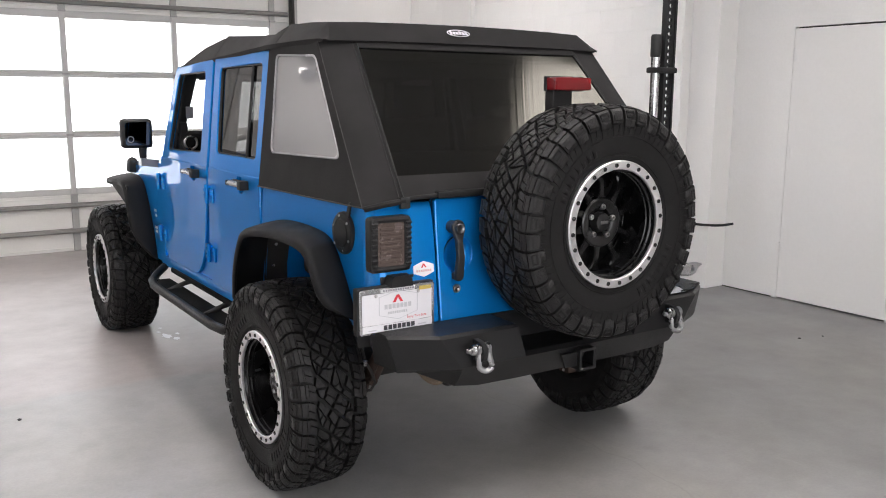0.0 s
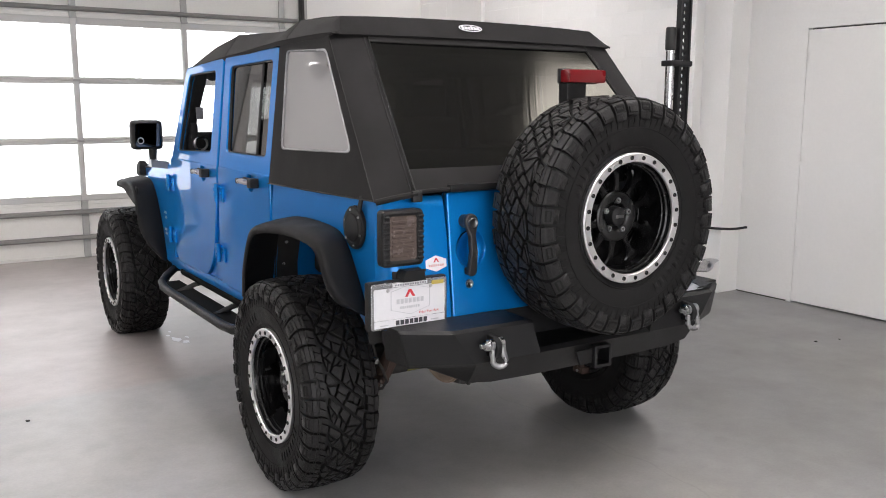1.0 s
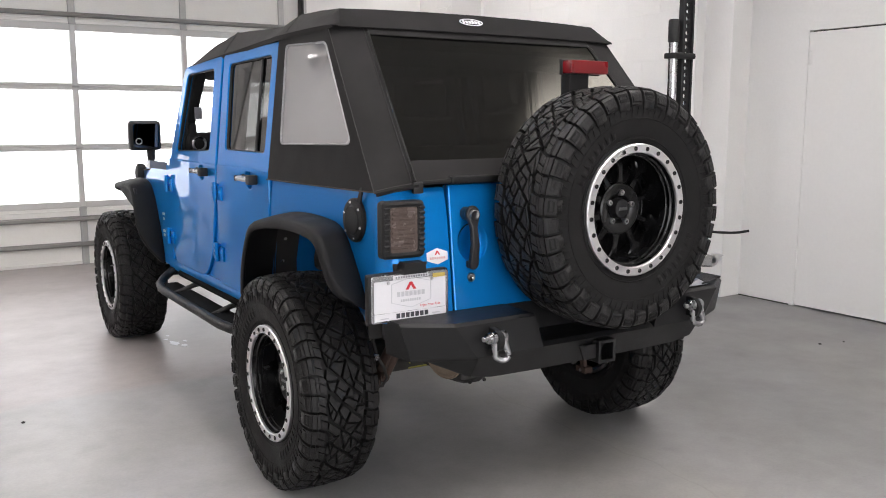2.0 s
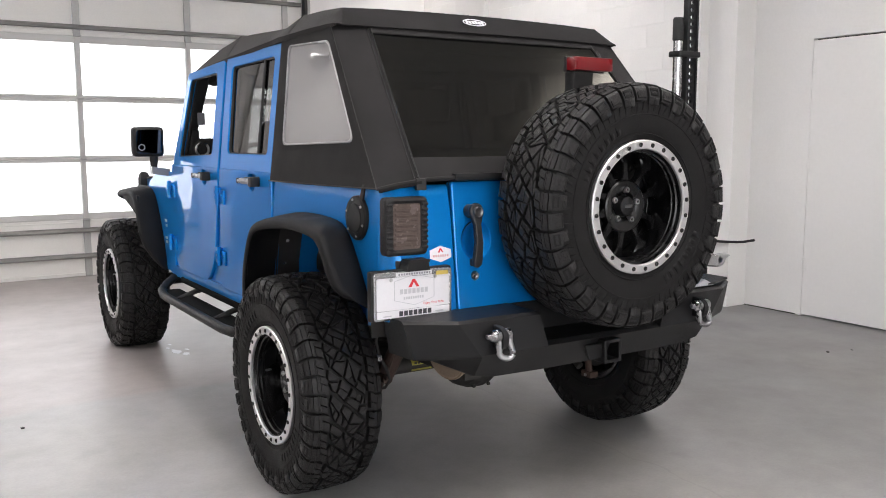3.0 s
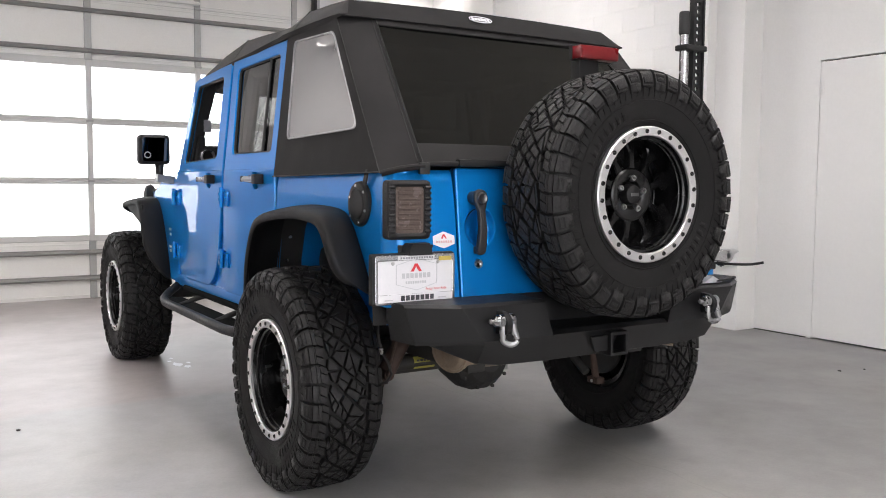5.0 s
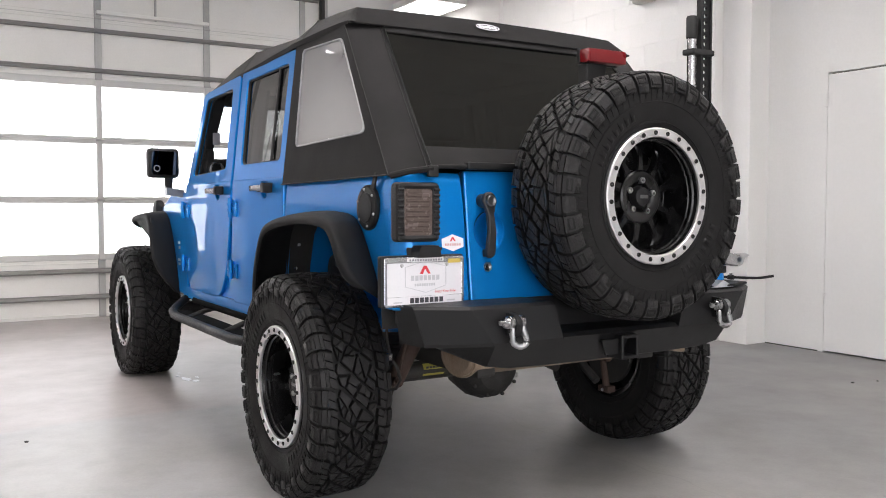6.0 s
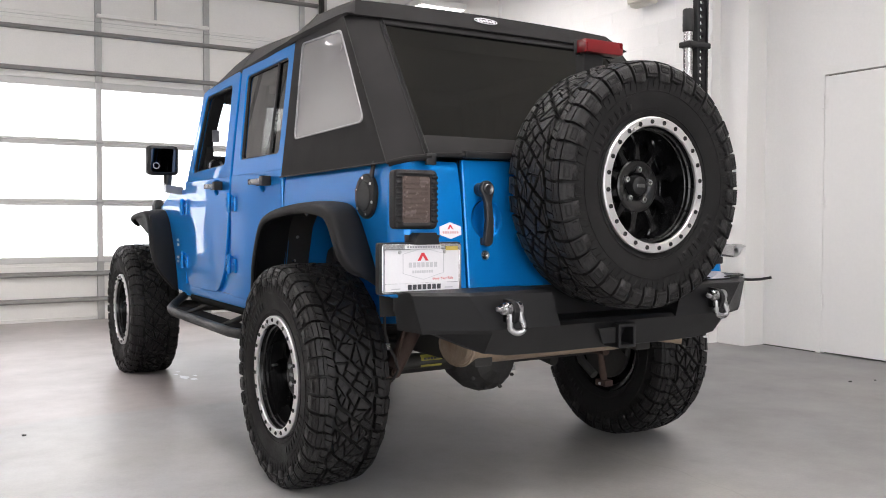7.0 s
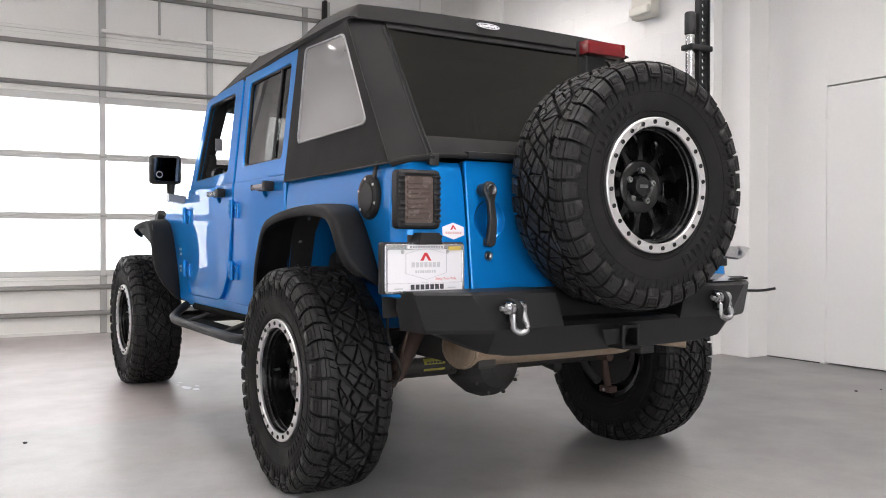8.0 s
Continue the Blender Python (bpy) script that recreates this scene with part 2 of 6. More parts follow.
def floor_material():
    """Grey sealed concrete with a worn gloss, cloudy stains, fine grit and a painted fall-off of light."""
    m, n, l, p = node_material("grey_epoxy_floor")
    tc = n.new("ShaderNodeTexCoord")
    def nz(scale, detail):
        t = n.new("ShaderNodeTexNoise")
        t.inputs["Scale"].default_value, t.inputs["Detail"].default_value = scale, detail
        l.new(tc.outputs["Object"], t.inputs["Vector"])
        return t.outputs[0]
    cloud, stain, grit, mottle = nz(0.55, 6), nz(2.3, 9), nz(70, 4), nz(11, 6)
    def ramp(v, a, b, c, d):
        r = n.new("ShaderNodeMapRange")
        for i, x in enumerate((a, b, c, d)):
            r.inputs[i + 1].default_value = x
        l.new(v, r.inputs[0])
        return r.outputs[0]
    def times(a, b):
        t = n.new("ShaderNodeMath")
        t.operation = "MULTIPLY"
        l.new(a, t.inputs[0])
        l.new(b, t.inputs[1])
        return t.outputs[0]
    f = times(times(ramp(cloud, 0.3, 0.7, 0.93, 1.06), times(ramp(stain, 0.35, 0.7, 1.07, 0.90), ramp(mottle, 0.3, 0.7, 0.95, 1.05))), ramp(grit, 0.3, 0.7, 0.96, 1.04))
    # two pours of concrete: a paler one towards the garage door, and a joint along the bay
    xyz = n.new("ShaderNodeSeparateXYZ")
    l.new(tc.outputs["Object"], xyz.inputs[0])
    def add(a, b):
        t = n.new("ShaderNodeMath")
        l.new(a, t.inputs[0])
        l.new(b, t.inputs[1])
        return t.outputs[0]
    wander = ramp(stain, 0.3, 0.7, -0.05, 0.05)
    pale = ramp(add(xyz.outputs["Y"], wander), 1.58, 1.66, 0.0, 1.0)
    joint = ramp(add(xyz.outputs["X"], wander), 0.488, 0.495, 1.0, 0.90)
    joint2 = ramp(add(xyz.outputs["X"], wander), 0.497, 0.507, 0.90, 1.0)
    # light's fall-off put into the colour: darker towards the right wall
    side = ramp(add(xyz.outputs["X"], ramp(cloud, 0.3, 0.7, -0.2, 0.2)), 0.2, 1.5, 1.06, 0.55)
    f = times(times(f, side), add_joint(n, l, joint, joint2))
    mixc = n.new("ShaderNodeMix")
    mixc.data_type = "RGBA"
    l.new(pale, mixc.inputs["Factor"])
    mixc.inputs[6].default_value, mixc.inputs[7].default_value = (0.372, 0.367, 0.367, 1), (0.388, 0.352, 0.345, 1)
    def blend(fac, base, colour):
        t = n.new("ShaderNodeMix")
        t.data_type = "RGBA"
        l.new(fac, t.inputs["Factor"])
        l.new(base, t.inputs[6])
        t.inputs[7].default_value = (*colour, 1)
        return t.outputs[2]
    off = add(xyz.outputs["X"], ramp(cloud, 0.3, 0.7, -0.62, -0.38))
    chalk = times(times(ramp(off, -0.34, -0.05, 0.0, 1.0), ramp(off, 0.05, 0.22, 1.0, 0.0)), ramp(stain, 0.42, 0.62, 0.0, 0.45))
    base = blend(chalk, mixc.outputs[2], (0.47, 0.45, 0.41))
    base = blend(ramp(cloud, 0.5, 0.68, 0.0, 0.5), base, (0.345, 0.330, 0.300))
    base = blend(ramp(nz(5.5, 8), 0.60, 0.74, 0.0, 0.35), base, (0.22, 0.215, 0.205))
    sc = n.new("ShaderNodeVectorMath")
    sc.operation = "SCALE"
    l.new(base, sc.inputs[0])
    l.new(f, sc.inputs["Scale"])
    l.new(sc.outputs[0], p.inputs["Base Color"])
    # the paler pour has kept its seal, the other has gone dull
    l.new(ramp(pale, 0.0, 1.0, 0.50, 0.60), p.inputs["Specular IOR Level"])
    l.new(ramp(stain, 0.15, 0.85, 0.33, 0.45), p.inputs["Roughness"])
    b = n.new("ShaderNodeBump")
    b.inputs["Strength"].default_value, b.inputs["Distance"].default_value = 0.12, 0.003
    l.new(grit, b.inputs["Height"])
    l.new(b.outputs[0], p.inputs["Normal"])
    return m


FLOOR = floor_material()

# ---------------------------------------------------------------- mesh helpers
def part(name, bm, material, parent=None, label="", smooth=True, angle=35, facing=None):
    """Links a bmesh as one mesh object, under a thing or a part; an open sheet may be told which way it faces."""
    bmesh.ops.recalc_face_normals(bm, faces=bm.faces)
    if facing and sum(f.normal.dot(Vector(facing)) for f in bm.faces) < 0:
        bmesh.ops.reverse_faces(bm, faces=bm.faces)
    limit = math.cos(radians(angle))
    for f in bm.faces:
        f.smooth = smooth
    if smooth:
        for e in bm.edges:
            if len(e.link_faces) == 2:
                a, b = e.link_faces
                c = a.normal.dot(b.normal)
                sa, sb = a.calc_area(), b.calc_area()
                if c < limit or (c < 0.9985 and max(sa, sb) > 12 * min(sa, sb)):
                    e.smooth = False
    me = bpy.data.meshes.new(name)
    bm.to_mesh(me)
    bm.free()
    me.materials.append(material)
    ob = new(name, me)
    if parent:
        ob.parent = parent
    if label:
        ob["label"] = label
    return ob


def share(name, mesh, parent, m):
    ob = new(name, mesh)
    ob.parent = parent
    ob.matrix_basis = m
    return ob


def box(x0, x1, y0, y1, z0, z1, bevel=0.0, seg=2, bm=None):
    b = bmesh.new()
    bmesh.ops.create_cube(b, size=1)
    for v in b.verts:
        v.co = ((x0 + x1) / 2 + v.co.x * (x1 - x0), (y0 + y1) / 2 + v.co.y * (y1 - y0), (z0 + z1) / 2 + v.co.z * (z1 - z0))
    if bevel:
        bmesh.ops.bevel(b, geom=b.edges[:], offset=bevel, segments=seg, profile=0.6, affect="EDGES")
    return merge(bm, b) if bm else b


def merge(bm, other, m=None):
    """Adds other's geometry to bm, and frees other."""
    if m:
        bmesh.ops.transform(other, matrix=m, verts=other.verts)
    tmp = bpy.data.meshes.new("tmp")
    other.to_mesh(tmp)
    other.free()
    bm.from_mesh(tmp)
    bpy.data.meshes.remove(tmp)
    return bm


def moved(bm, m):
    bmesh.ops.transform(bm, matrix=m, verts=bm.verts)
    return bm


def revolve(profile, seg=48, axis="X", closed=False):
    """Turns a profile of (radius, height along the axis) round the axis."""
    bm = bmesh.new()
    rings = []
    for i in range(seg):
        a = 2 * math.pi * i / seg
        ring = []
        for r, h in profile:
            c, s = r * math.cos(a), r * math.sin(a)
            ring.append(bm.verts.new((h, c, s) if axis == "X" else (c, h, s) if axis == "Y" else (c, s, h)))
        rings.append(ring)
    n = len(profile)
    for i in range(seg):
        a, b = rings[i], rings[(i + 1) % seg]
        for k in range(n if closed else n - 1):
            bm.faces.new((a[k], a[(k + 1) % n], b[(k + 1) % n], b[k]))
    bmesh.ops.remove_doubles(bm, verts=bm.verts, dist=1e-5)
    return bm


def tube(points, r, seg=12, cap=True, bm=None):
    """A round bar along a line of points; r may be one radius or one for each point."""
    b = bm or bmesh.new()
    pts = [Vector(p) for p in points]
    radii = r if isinstance(r, (list, tuple)) else [r] * len(pts)
    up = Vector((0.13, 0.21, 0.97))
    rings = []
    for i, p in enumerate(pts):
        d = (pts[min(i + 1, len(pts) - 1)] - pts[max(i - 1, 0)]).normalized()
        s = d.cross(up).normalized()
        t = d.cross(s).normalized()
        rings.append([b.verts.new(p + radii[i] * (math.cos(2 * math.pi * k / seg) * s + math.sin(2 * math.pi * k / seg) * t)) for k in range(seg)])
    for a, c in zip(rings, rings[1:]):
        for k in range(seg):
            b.faces.new((a[k], a[(k + 1) % seg], c[(k + 1) % seg], c[k]))
    if cap:
        b.faces.new(rings[0])
        b.faces.new(rings[-1][::-1])
    return b


def arc_points(c, r, a0, a1, n, plane="yz", fixed=0.0):
    out = []
    for i in range(n + 1):
        a = radians(a0 + (a1 - a0) * i / n)
        u, v = c[0] + r * math.cos(a), c[1] + r * math.sin(a)
        out.append((fixed, u, v) if plane == "yz" else (u, fixed, v) if plane == "xz" else (u, v, fixed))
    return out


def rounded(points, r, n=5):
    """A polygon with rounded corners; r is one radius or one for each corner."""
    out = []
    pts = [Vector(p) for p in points]
    for i, p in enumerate(pts):
        q = r[i] if isinstance(r, (list, tuple)) else r
        a, b = pts[i - 1] - p, pts[(i + 1) % len(pts)] - p
        q = min(q, a.length * 0.49, b.length * 0.49)
        if q < 1e-4:
            out.append(tuple(p))
            continue
        s, e = p + a.normalized() * q, p + b.normalized() * q
        for k in range(n + 1):
            t = k / n
            out.append(tuple((1 - t) ** 2 * s + 2 * t * (1 - t) * p + t * t * e))
    return out


def slab(outer, holes=(), w0=0.0, w1=0.02, bevel=0.004, place=None):
    """A flat sheet with holes and eased edges; place turns (u, v, w) into a point of the world."""
    cu = bpy.data.curves.new("tmp", "CURVE")
    cu.dimensions, cu.fill_mode = "2D", "BOTH"
    for poly in (outer, *holes):
        s = cu.splines.new("POLY")
        s.points.add(len(poly) - 1)
        for p, c in zip(s.points, poly):
            p.co = (c[0], c[1], 0, 1)
        s.use_cyclic_u = True
    cu.extrude, cu.bevel_depth, cu.bevel_resolution, cu.offset = max(1e-4, (w1 - w0) / 2 - bevel), bevel, 1, -bevel
    ob = new("tmp", cu)
    me = bpy.data.meshes.new_from_object(ob)
    bpy.data.objects.remove(ob)
    bpy.data.curves.remove(cu)
    bm = bmesh.new()
    bm.from_mesh(me)
    bpy.data.meshes.remove(me)
    bmesh.ops.remove_doubles(bm, verts=bm.verts, dist=1e-5)
    for e in bm.edges:
        e.smooth = False
    for v in bm.verts:
        p = (v.co.x, v.co.y, v.co.z + (w0 + w1) / 2)
        v.co = place(*p) if place else p
    return bm


def sheet(points):
    """One flat pane through the points."""
    bm = bmesh.new()
    bm.faces.new([bm.verts.new(p) for p in points])
    return bm


def loft(sections, cyclic=False, caps=False):
    """Joins rows of points, all of one length, into a sheet (or a closed skin)."""
    bm = bmesh.new()
    rows = [[bm.verts.new(p) for p in s] for s in sections]
    n = len(rows[0])
    for a, b in zip(rows, rows[1:]):
        for k in range(n if cyclic else n - 1):
            bm.faces.new((a[k], a[(k + 1) % n], b[(k + 1) % n], b[k]))
    if caps:
        bm.faces.new(rows[0])
        bm.faces.new(rows[-1][::-1])
    return bm


def thicken(bm, d):
    bmesh.ops.recalc_face_normals(bm, faces=bm.faces)
    bmesh.ops.solidify(bm, geom=bm.faces[:], thickness=d)
    return bm


def structure(name, bm, material, label, category, **k):
    return tagged(part(name, bm, material, **k), label, category, kind="structure")


def thing(name, label, category, at=(0, 0, 0), group=""):
    return tagged(new(name), label, category, group) if at == (0, 0, 0) else placed(tagged(new(name), label, category, group), at)


def placed(ob, at):
    ob.location = at
    return ob

# ---------------------------------------------------------------- the room
NORTH, EAST_BLOCK, EAST, SOUTH, WEST, TOP = 6.22, 3.52, 3.86, -6.5, -6.3, 4.3
GD_L, GD_R, GD_TOP = -2.25, 1.90, 3.66

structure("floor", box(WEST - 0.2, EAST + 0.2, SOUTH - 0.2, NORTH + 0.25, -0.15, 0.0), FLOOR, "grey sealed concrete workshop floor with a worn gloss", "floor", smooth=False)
structure("ceiling", box(WEST - 0.2, EAST + 0.2, SOUTH - 0.2, NORTH + 0.25, TOP, TOP + 0.15), WALL_PAINT, "plain white painted ceiling", "ceiling", smooth=False)

# north wall, with the opening for the sectional door
bm = bmesh.new()
box(GD_L - 0.35, GD_L, NORTH, NORTH + 0.22, 0, TOP, bm=bm)
box(GD_R, EAST + 0.2, NORTH, NORTH + 0.22, 0, TOP, bm=bm)
box(GD_L, GD_R, NORTH, NORTH + 0.22, GD_TOP, TOP, bm=bm)
structure("wall_north", bm, WALL_PAINT, "white painted wall round the sectional garage door", "wall", smooth=False)
# unseen wall, kept white for what the side window reflects
structure("wall_north_west", box(WEST - 0.2, -3.3, NORTH, NORTH + 0.22, 0, TOP), WALL_PAINT, "plain white painted wall, out of view, that bounces light", "wall", smooth=False)
# unseen pier, added where the rear door's reflection falls
structure("pier", box(-3.3, GD_L - 0.35, NORTH - 0.06, NORTH + 0.22, 0, TOP), WALL_PAINT, "unseen white pier beside the garage door, added for reflections", "pier", smooth=False)
# unseen band added to darken what the doors reflect
bm = box(WEST, -3.304, NORTH - 0.014, NORTH, 0, 1.5)
box(-3.304, GD_L - 0.346, NORTH - 0.074, NORTH - 0.06, 0, 1.5, bm=bm)
structure("trim", bm, REFLECTION_GREY, "unseen dark grey band, added to darken reflections in the car's side", "dado", smooth=False)
# unseen south wall; the opening is assumed and sized for fill light
bm = bmesh.new()
for x0, x1, z0 in ((WEST - 0.2, -4.6, 0), (0.6, EAST + 0.2, 0), (-4.6, 0.6, 2.85)):
    box(x0, x1, SOUTH - 0.2, SOUTH, z0, TOP, bm=bm)
structure("wall_south", bm, WALL_PAINT, "unseen white painted wall with an assumed opening for fill light", "wall", smooth=False)
structure("pavement", box(-9, 9, SOUTH - 8, SOUTH - 0.2, -0.2, -0.03), surface("outdoor_concrete", (0.5, 0.49, 0.47), 0.8), "pale concrete apron outside the assumed opening", "pavement", smooth=False)
# glow beyond the assumed opening, added as fill too
structure("backdrop", box(-6.5, 4.5, SOUTH - 2.3, SOUTH - 2.25, -0.03, 5.0), OUTSIDE, "plain white glare of the overcast outdoors", "backdrop", smooth=False)
# unseen wall, moved close to bounce light onto the car's side
structure("wall_west", box(WEST - 0.2, WEST, SOUTH, NORTH, 0, TOP), WALL_PAINT, "plain white painted wall, out of view, that bounces light", "wall", smooth=False)

# east side: a door wall, a stepped pier and a wall of painted blocks further in
DOOR_Y0, DOOR_Y1, DOOR_H = 0.07, 0.985, 2.15
bm = bmesh.new()
box(EAST, EAST + 0.2, SOUTH, DOOR_Y0 - 0.004, 0, TOP, bm=bm)
box(EAST, EAST + 0.2, DOOR_Y1 + 0.004, 1.53, 0, TOP, bm=bm)
box(EAST, EAST + 0.2, DOOR_Y0 - 0.004, DOOR_Y1 + 0.004, DOOR_H + 0.013, TOP, bm=bm)
structure("wall_east", bm, WALL_PAINT, "white painted wall with a flush service door", "wall", smooth=False)
structure("pier", box(3.63, EAST + 0.2, 1.53, 1.815, 0, TOP, 0.006), WALL_PAINT, "white painted pier in the corner of the room", "pier")
structure("pier", box(EAST_BLOCK - 0.046, EAST_BLOCK + 0.05, 4.84, 5.43, 0, TOP, 0.006), WALL_PAINT, "shallow white painted pilaster on the block wall", "pier")
wall_block = structure("wall_block", box(EAST_BLOCK + 0.012, EAST + 0.2, 1.815, NORTH, 0, TOP), WALL_PAINT, "wall of white painted concrete blocks", "wall", smooth=False)

# flush service door
door = tagged(new("door_1"), "closed flush white service door with three hinges", "door", kind="structure")
part("door_leaf", box(EAST - 0.002, EAST + 0.042, DOOR_Y0, DOOR_Y1, 0.012, DOOR_H, 0.002, 1), DOOR_PAINT, door)
# dark sheet behind the leaf, shade for the door's joints
part("frame_backing", box(EAST + 0.05, EAST + 0.19, DOOR_Y0 - 0.004, DOOR_Y1 + 0.004, 0.0, DOOR_H + 0.013), GAP_SHADE, door, smooth=False)
for z in (1.955, 1.185, 0.41):
    bm = box(EAST - 0.004, EAST + 0.004, DOOR_Y1 - 0.028, DOOR_Y1 + 0.03, z - 0.05, z + 0.05, 0.002, 1)
    tube([(EAST - 0.007, DOOR_Y1 + 0.002, z - 0.05), (EAST - 0.007, DOOR_Y1 + 0.002, z + 0.05)], 0.007, 10, bm=bm)
    part("hinge", bm, WALL_PAINT, door, "painted butt hinge")
# solid dark strip in place of the shade at the wall's foot
structure("wall_foot_shade", box(EAST - 0.004, EAST, DOOR_Y1 + 0.05, 1.526, 0.0, 0.008), GAP_SHADE, "dark strip for the shaded gap along the foot of the wall", "trim", smooth=False)

# ---------------------------------------------------------------- sectional garage door
garage = tagged(new("door_2"), "white sectional garage door with three rows of bright windows", "garage door", kind="structure")
SECTION = [0.0, 0.592, 1.206, 1.816, 2.436, 3.05, 3.66]
MULL = [-1.648, -0.535, 0.578, 1.69]
GY = NORTH + 0.03
for k, (z0, z1) in enumerate(zip(SECTION, SECTION[1:])):
    outer = [(GD_L + 0.004, z0 + 0.003), (GD_R - 0.004, z0 + 0.003), (GD_R - 0.004, z1 - 0.003), (GD_L + 0.004, z1 - 0.003)]
    holes = []
    glazed = 1 <= k <= 3
    if glazed:
        edges = [GD_L + 0.05] + MULL + [GD_R - 0.05]
        low = 0.062 if k == 1 else 0.034
        high = 0.068 if k == 3 else 0.034
        for a, b in zip(edges, edges[1:]):
            if b - a > 0.3:
                holes.append([(a + 0.026, z0 + low), (b - 0.026, z0 + low), (b - 0.026, z1 - high), (a + 0.026, z1 - high)])
    sec = part("door_section", slab(outer, holes, 0, 0.045, 0.004, lambda u, v, w: (u, GY + w, v)), GD_FRAME if glazed else GD_PAINT, garage, smooth=False)
    for h in holes:
        pane = part("pane", box(h[0][0] - 0.01, h[1][0] + 0.01, GY + 0.02, GY + 0.026, h[0][1] - 0.01, h[2][1] + 0.01), CLEAR, sec, "clear pane", smooth=False)
        pane.visible_shadow = False
    if not glazed:
        # pressed ribs of the plain sections
        for f in (0.06, 0.945):
            part("rib", box(GD_L + 0.03, GD_R - 0.03, GY - 0.006, GY + 0.002, z0 + f * (z1 - z0) - 0.006, z0 + f * (z1 - z0) + 0.006, 0.003, 1), GD_PAINT, sec)
    # stiles on the inside, one at each mullion
    for m in MULL:
        st = box(m - (0.027 if glazed else 0.034), m + (0.027 if glazed else 0.034), GY - 0.022, GY - 0.001, z0 + 0.005, z1 - 0.005, 0.004, 1)
        part("stile", st, GD_FRAME if glazed else GD_RAIL, sec)
# horizontal struts across the plain sections
for z in (0.215, 0.480, 2.522, 2.925, 3.52):
    sec = [(GY - 0.005, z - 0.024), (GY - 0.022, z - 0.026), (GY - 0.052, z - 0.020), (GY - 0.058, z - 0.006), (GY - 0.052, z + 0.014), (GY - 0.022, z + 0.024), (GY - 0.005, z + 0.026)]
    bm = loft([[(x, y, zz) for y, zz in sec] for x in (GD_L + 0.02, GD_R - 0.02)], cyclic=True, caps=True)
    part("strut", bm, GD_STRUT, garage, "grey steel stiffening strut", smooth=False)
# weather strips that close the joints
for z in SECTION[1:-1]:
    part("joint_strip", box(GD_L + 0.01, GD_R - 0.01, GY + 0.008, GY + 0.036, z - 0.022, z + 0.022), GD_FRAME, garage, smooth=False)
# roller hinges at the joints
for m in MULL:
    for z in SECTION[1:-1]:
        part("hinge", box(m - 0.036, m + 0.036, GY - 0.040, GY - 0.021, z - 0.010, z + 0.010, 0.004, 1), GD_RAIL, garage, "small grey hinge plate")
# operator arm and lock bar on the upper section
part("lock_bar", box(-0.555, 0.59, GY - 0.080, GY - 0.03, 3.084, 3.122, 0.006, 1), GD_PAINT, garage, "white lock bar")
part("lift_rod", tube([(0.035, GY - 0.04, 3.08), (0.035, GY - 0.04, 3.66)], 0.013, 8), GD_RAIL, garage, "grey lift rod")
# tracks at the sides
for x, s in ((GD_R, 1), (GD_L, -1)):
    bm = box(x - 0.01 if s > 0 else x - 0.03, x + 0.03 if s > 0 else x + 0.01, NORTH - 0.085, NORTH - 0.002, 0.05, 3.75, 0.004, 1)
    part("track", bm, DARK if s > 0 else GD_PAINT, garage, "steel roller track")
    part("track_angle", box(min(x + s * 0.03, x + s * 0.09), max(x + s * 0.03, x + s * 0.09), NORTH - 0.02, NORTH - 0.001, 0.0, 3.75), GD_RAIL, garage, smooth=False)

structure("backdrop", box(-6.5, 5.5, NORTH + 2.2, NORTH + 2.25, -0.03, 5.0), OUTSIDE, "plain white glare of the overcast outdoors", "backdrop", smooth=False)
structure("pavement", box(-9, 9, NORTH + 0.25, NORTH + 8, -0.2, -0.03), bpy.data.materials["outdoor_concrete"], "pale concrete apron outside the garage door", "pavement", smooth=False)

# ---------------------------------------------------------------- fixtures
def ceiling_light(hx, hy, z, along="y", glow=FILL_TUBE):
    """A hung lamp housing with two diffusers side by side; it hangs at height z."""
    ob = thing("ceiling_light", "white fluorescent ceiling light with two lit diffusers, added as fill outside the corner", "light fixture", group="ceiling lights")
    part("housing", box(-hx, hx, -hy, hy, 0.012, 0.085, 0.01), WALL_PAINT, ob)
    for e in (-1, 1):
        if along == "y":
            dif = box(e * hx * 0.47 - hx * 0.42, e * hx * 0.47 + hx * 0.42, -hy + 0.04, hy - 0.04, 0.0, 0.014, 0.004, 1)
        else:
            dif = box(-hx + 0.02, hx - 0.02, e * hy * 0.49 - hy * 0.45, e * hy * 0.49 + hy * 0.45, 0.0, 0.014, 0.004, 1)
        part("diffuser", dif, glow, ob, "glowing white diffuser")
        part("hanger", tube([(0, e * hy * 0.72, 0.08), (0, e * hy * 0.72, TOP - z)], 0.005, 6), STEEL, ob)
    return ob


ceiling_light(0.31, 0.36, 3.49, "x", TUBE_DIM).location = (3.11, 5.77, 3.49)
# unseen lamp, placed so that its reflection brightens the rear window
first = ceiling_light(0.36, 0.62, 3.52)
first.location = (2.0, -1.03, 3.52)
# more unseen lamps, added to fill the floor, walls and body side
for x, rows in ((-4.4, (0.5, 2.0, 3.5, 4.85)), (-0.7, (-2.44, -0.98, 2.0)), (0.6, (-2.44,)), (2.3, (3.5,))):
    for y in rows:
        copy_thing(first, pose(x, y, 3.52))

box_ob = thing("wall_speaker", "small pale grey box mounted high on the block wall", "wall box")
bm = box(EAST_BLOCK - 0.12, EAST_BLOCK - 0.01, 2.40, 2.68, 2.96, 3.17, 0.04, 4)
part("housing", moved(bm, Matrix.Translation((0, 0, 0))), BEIGE, box_ob)
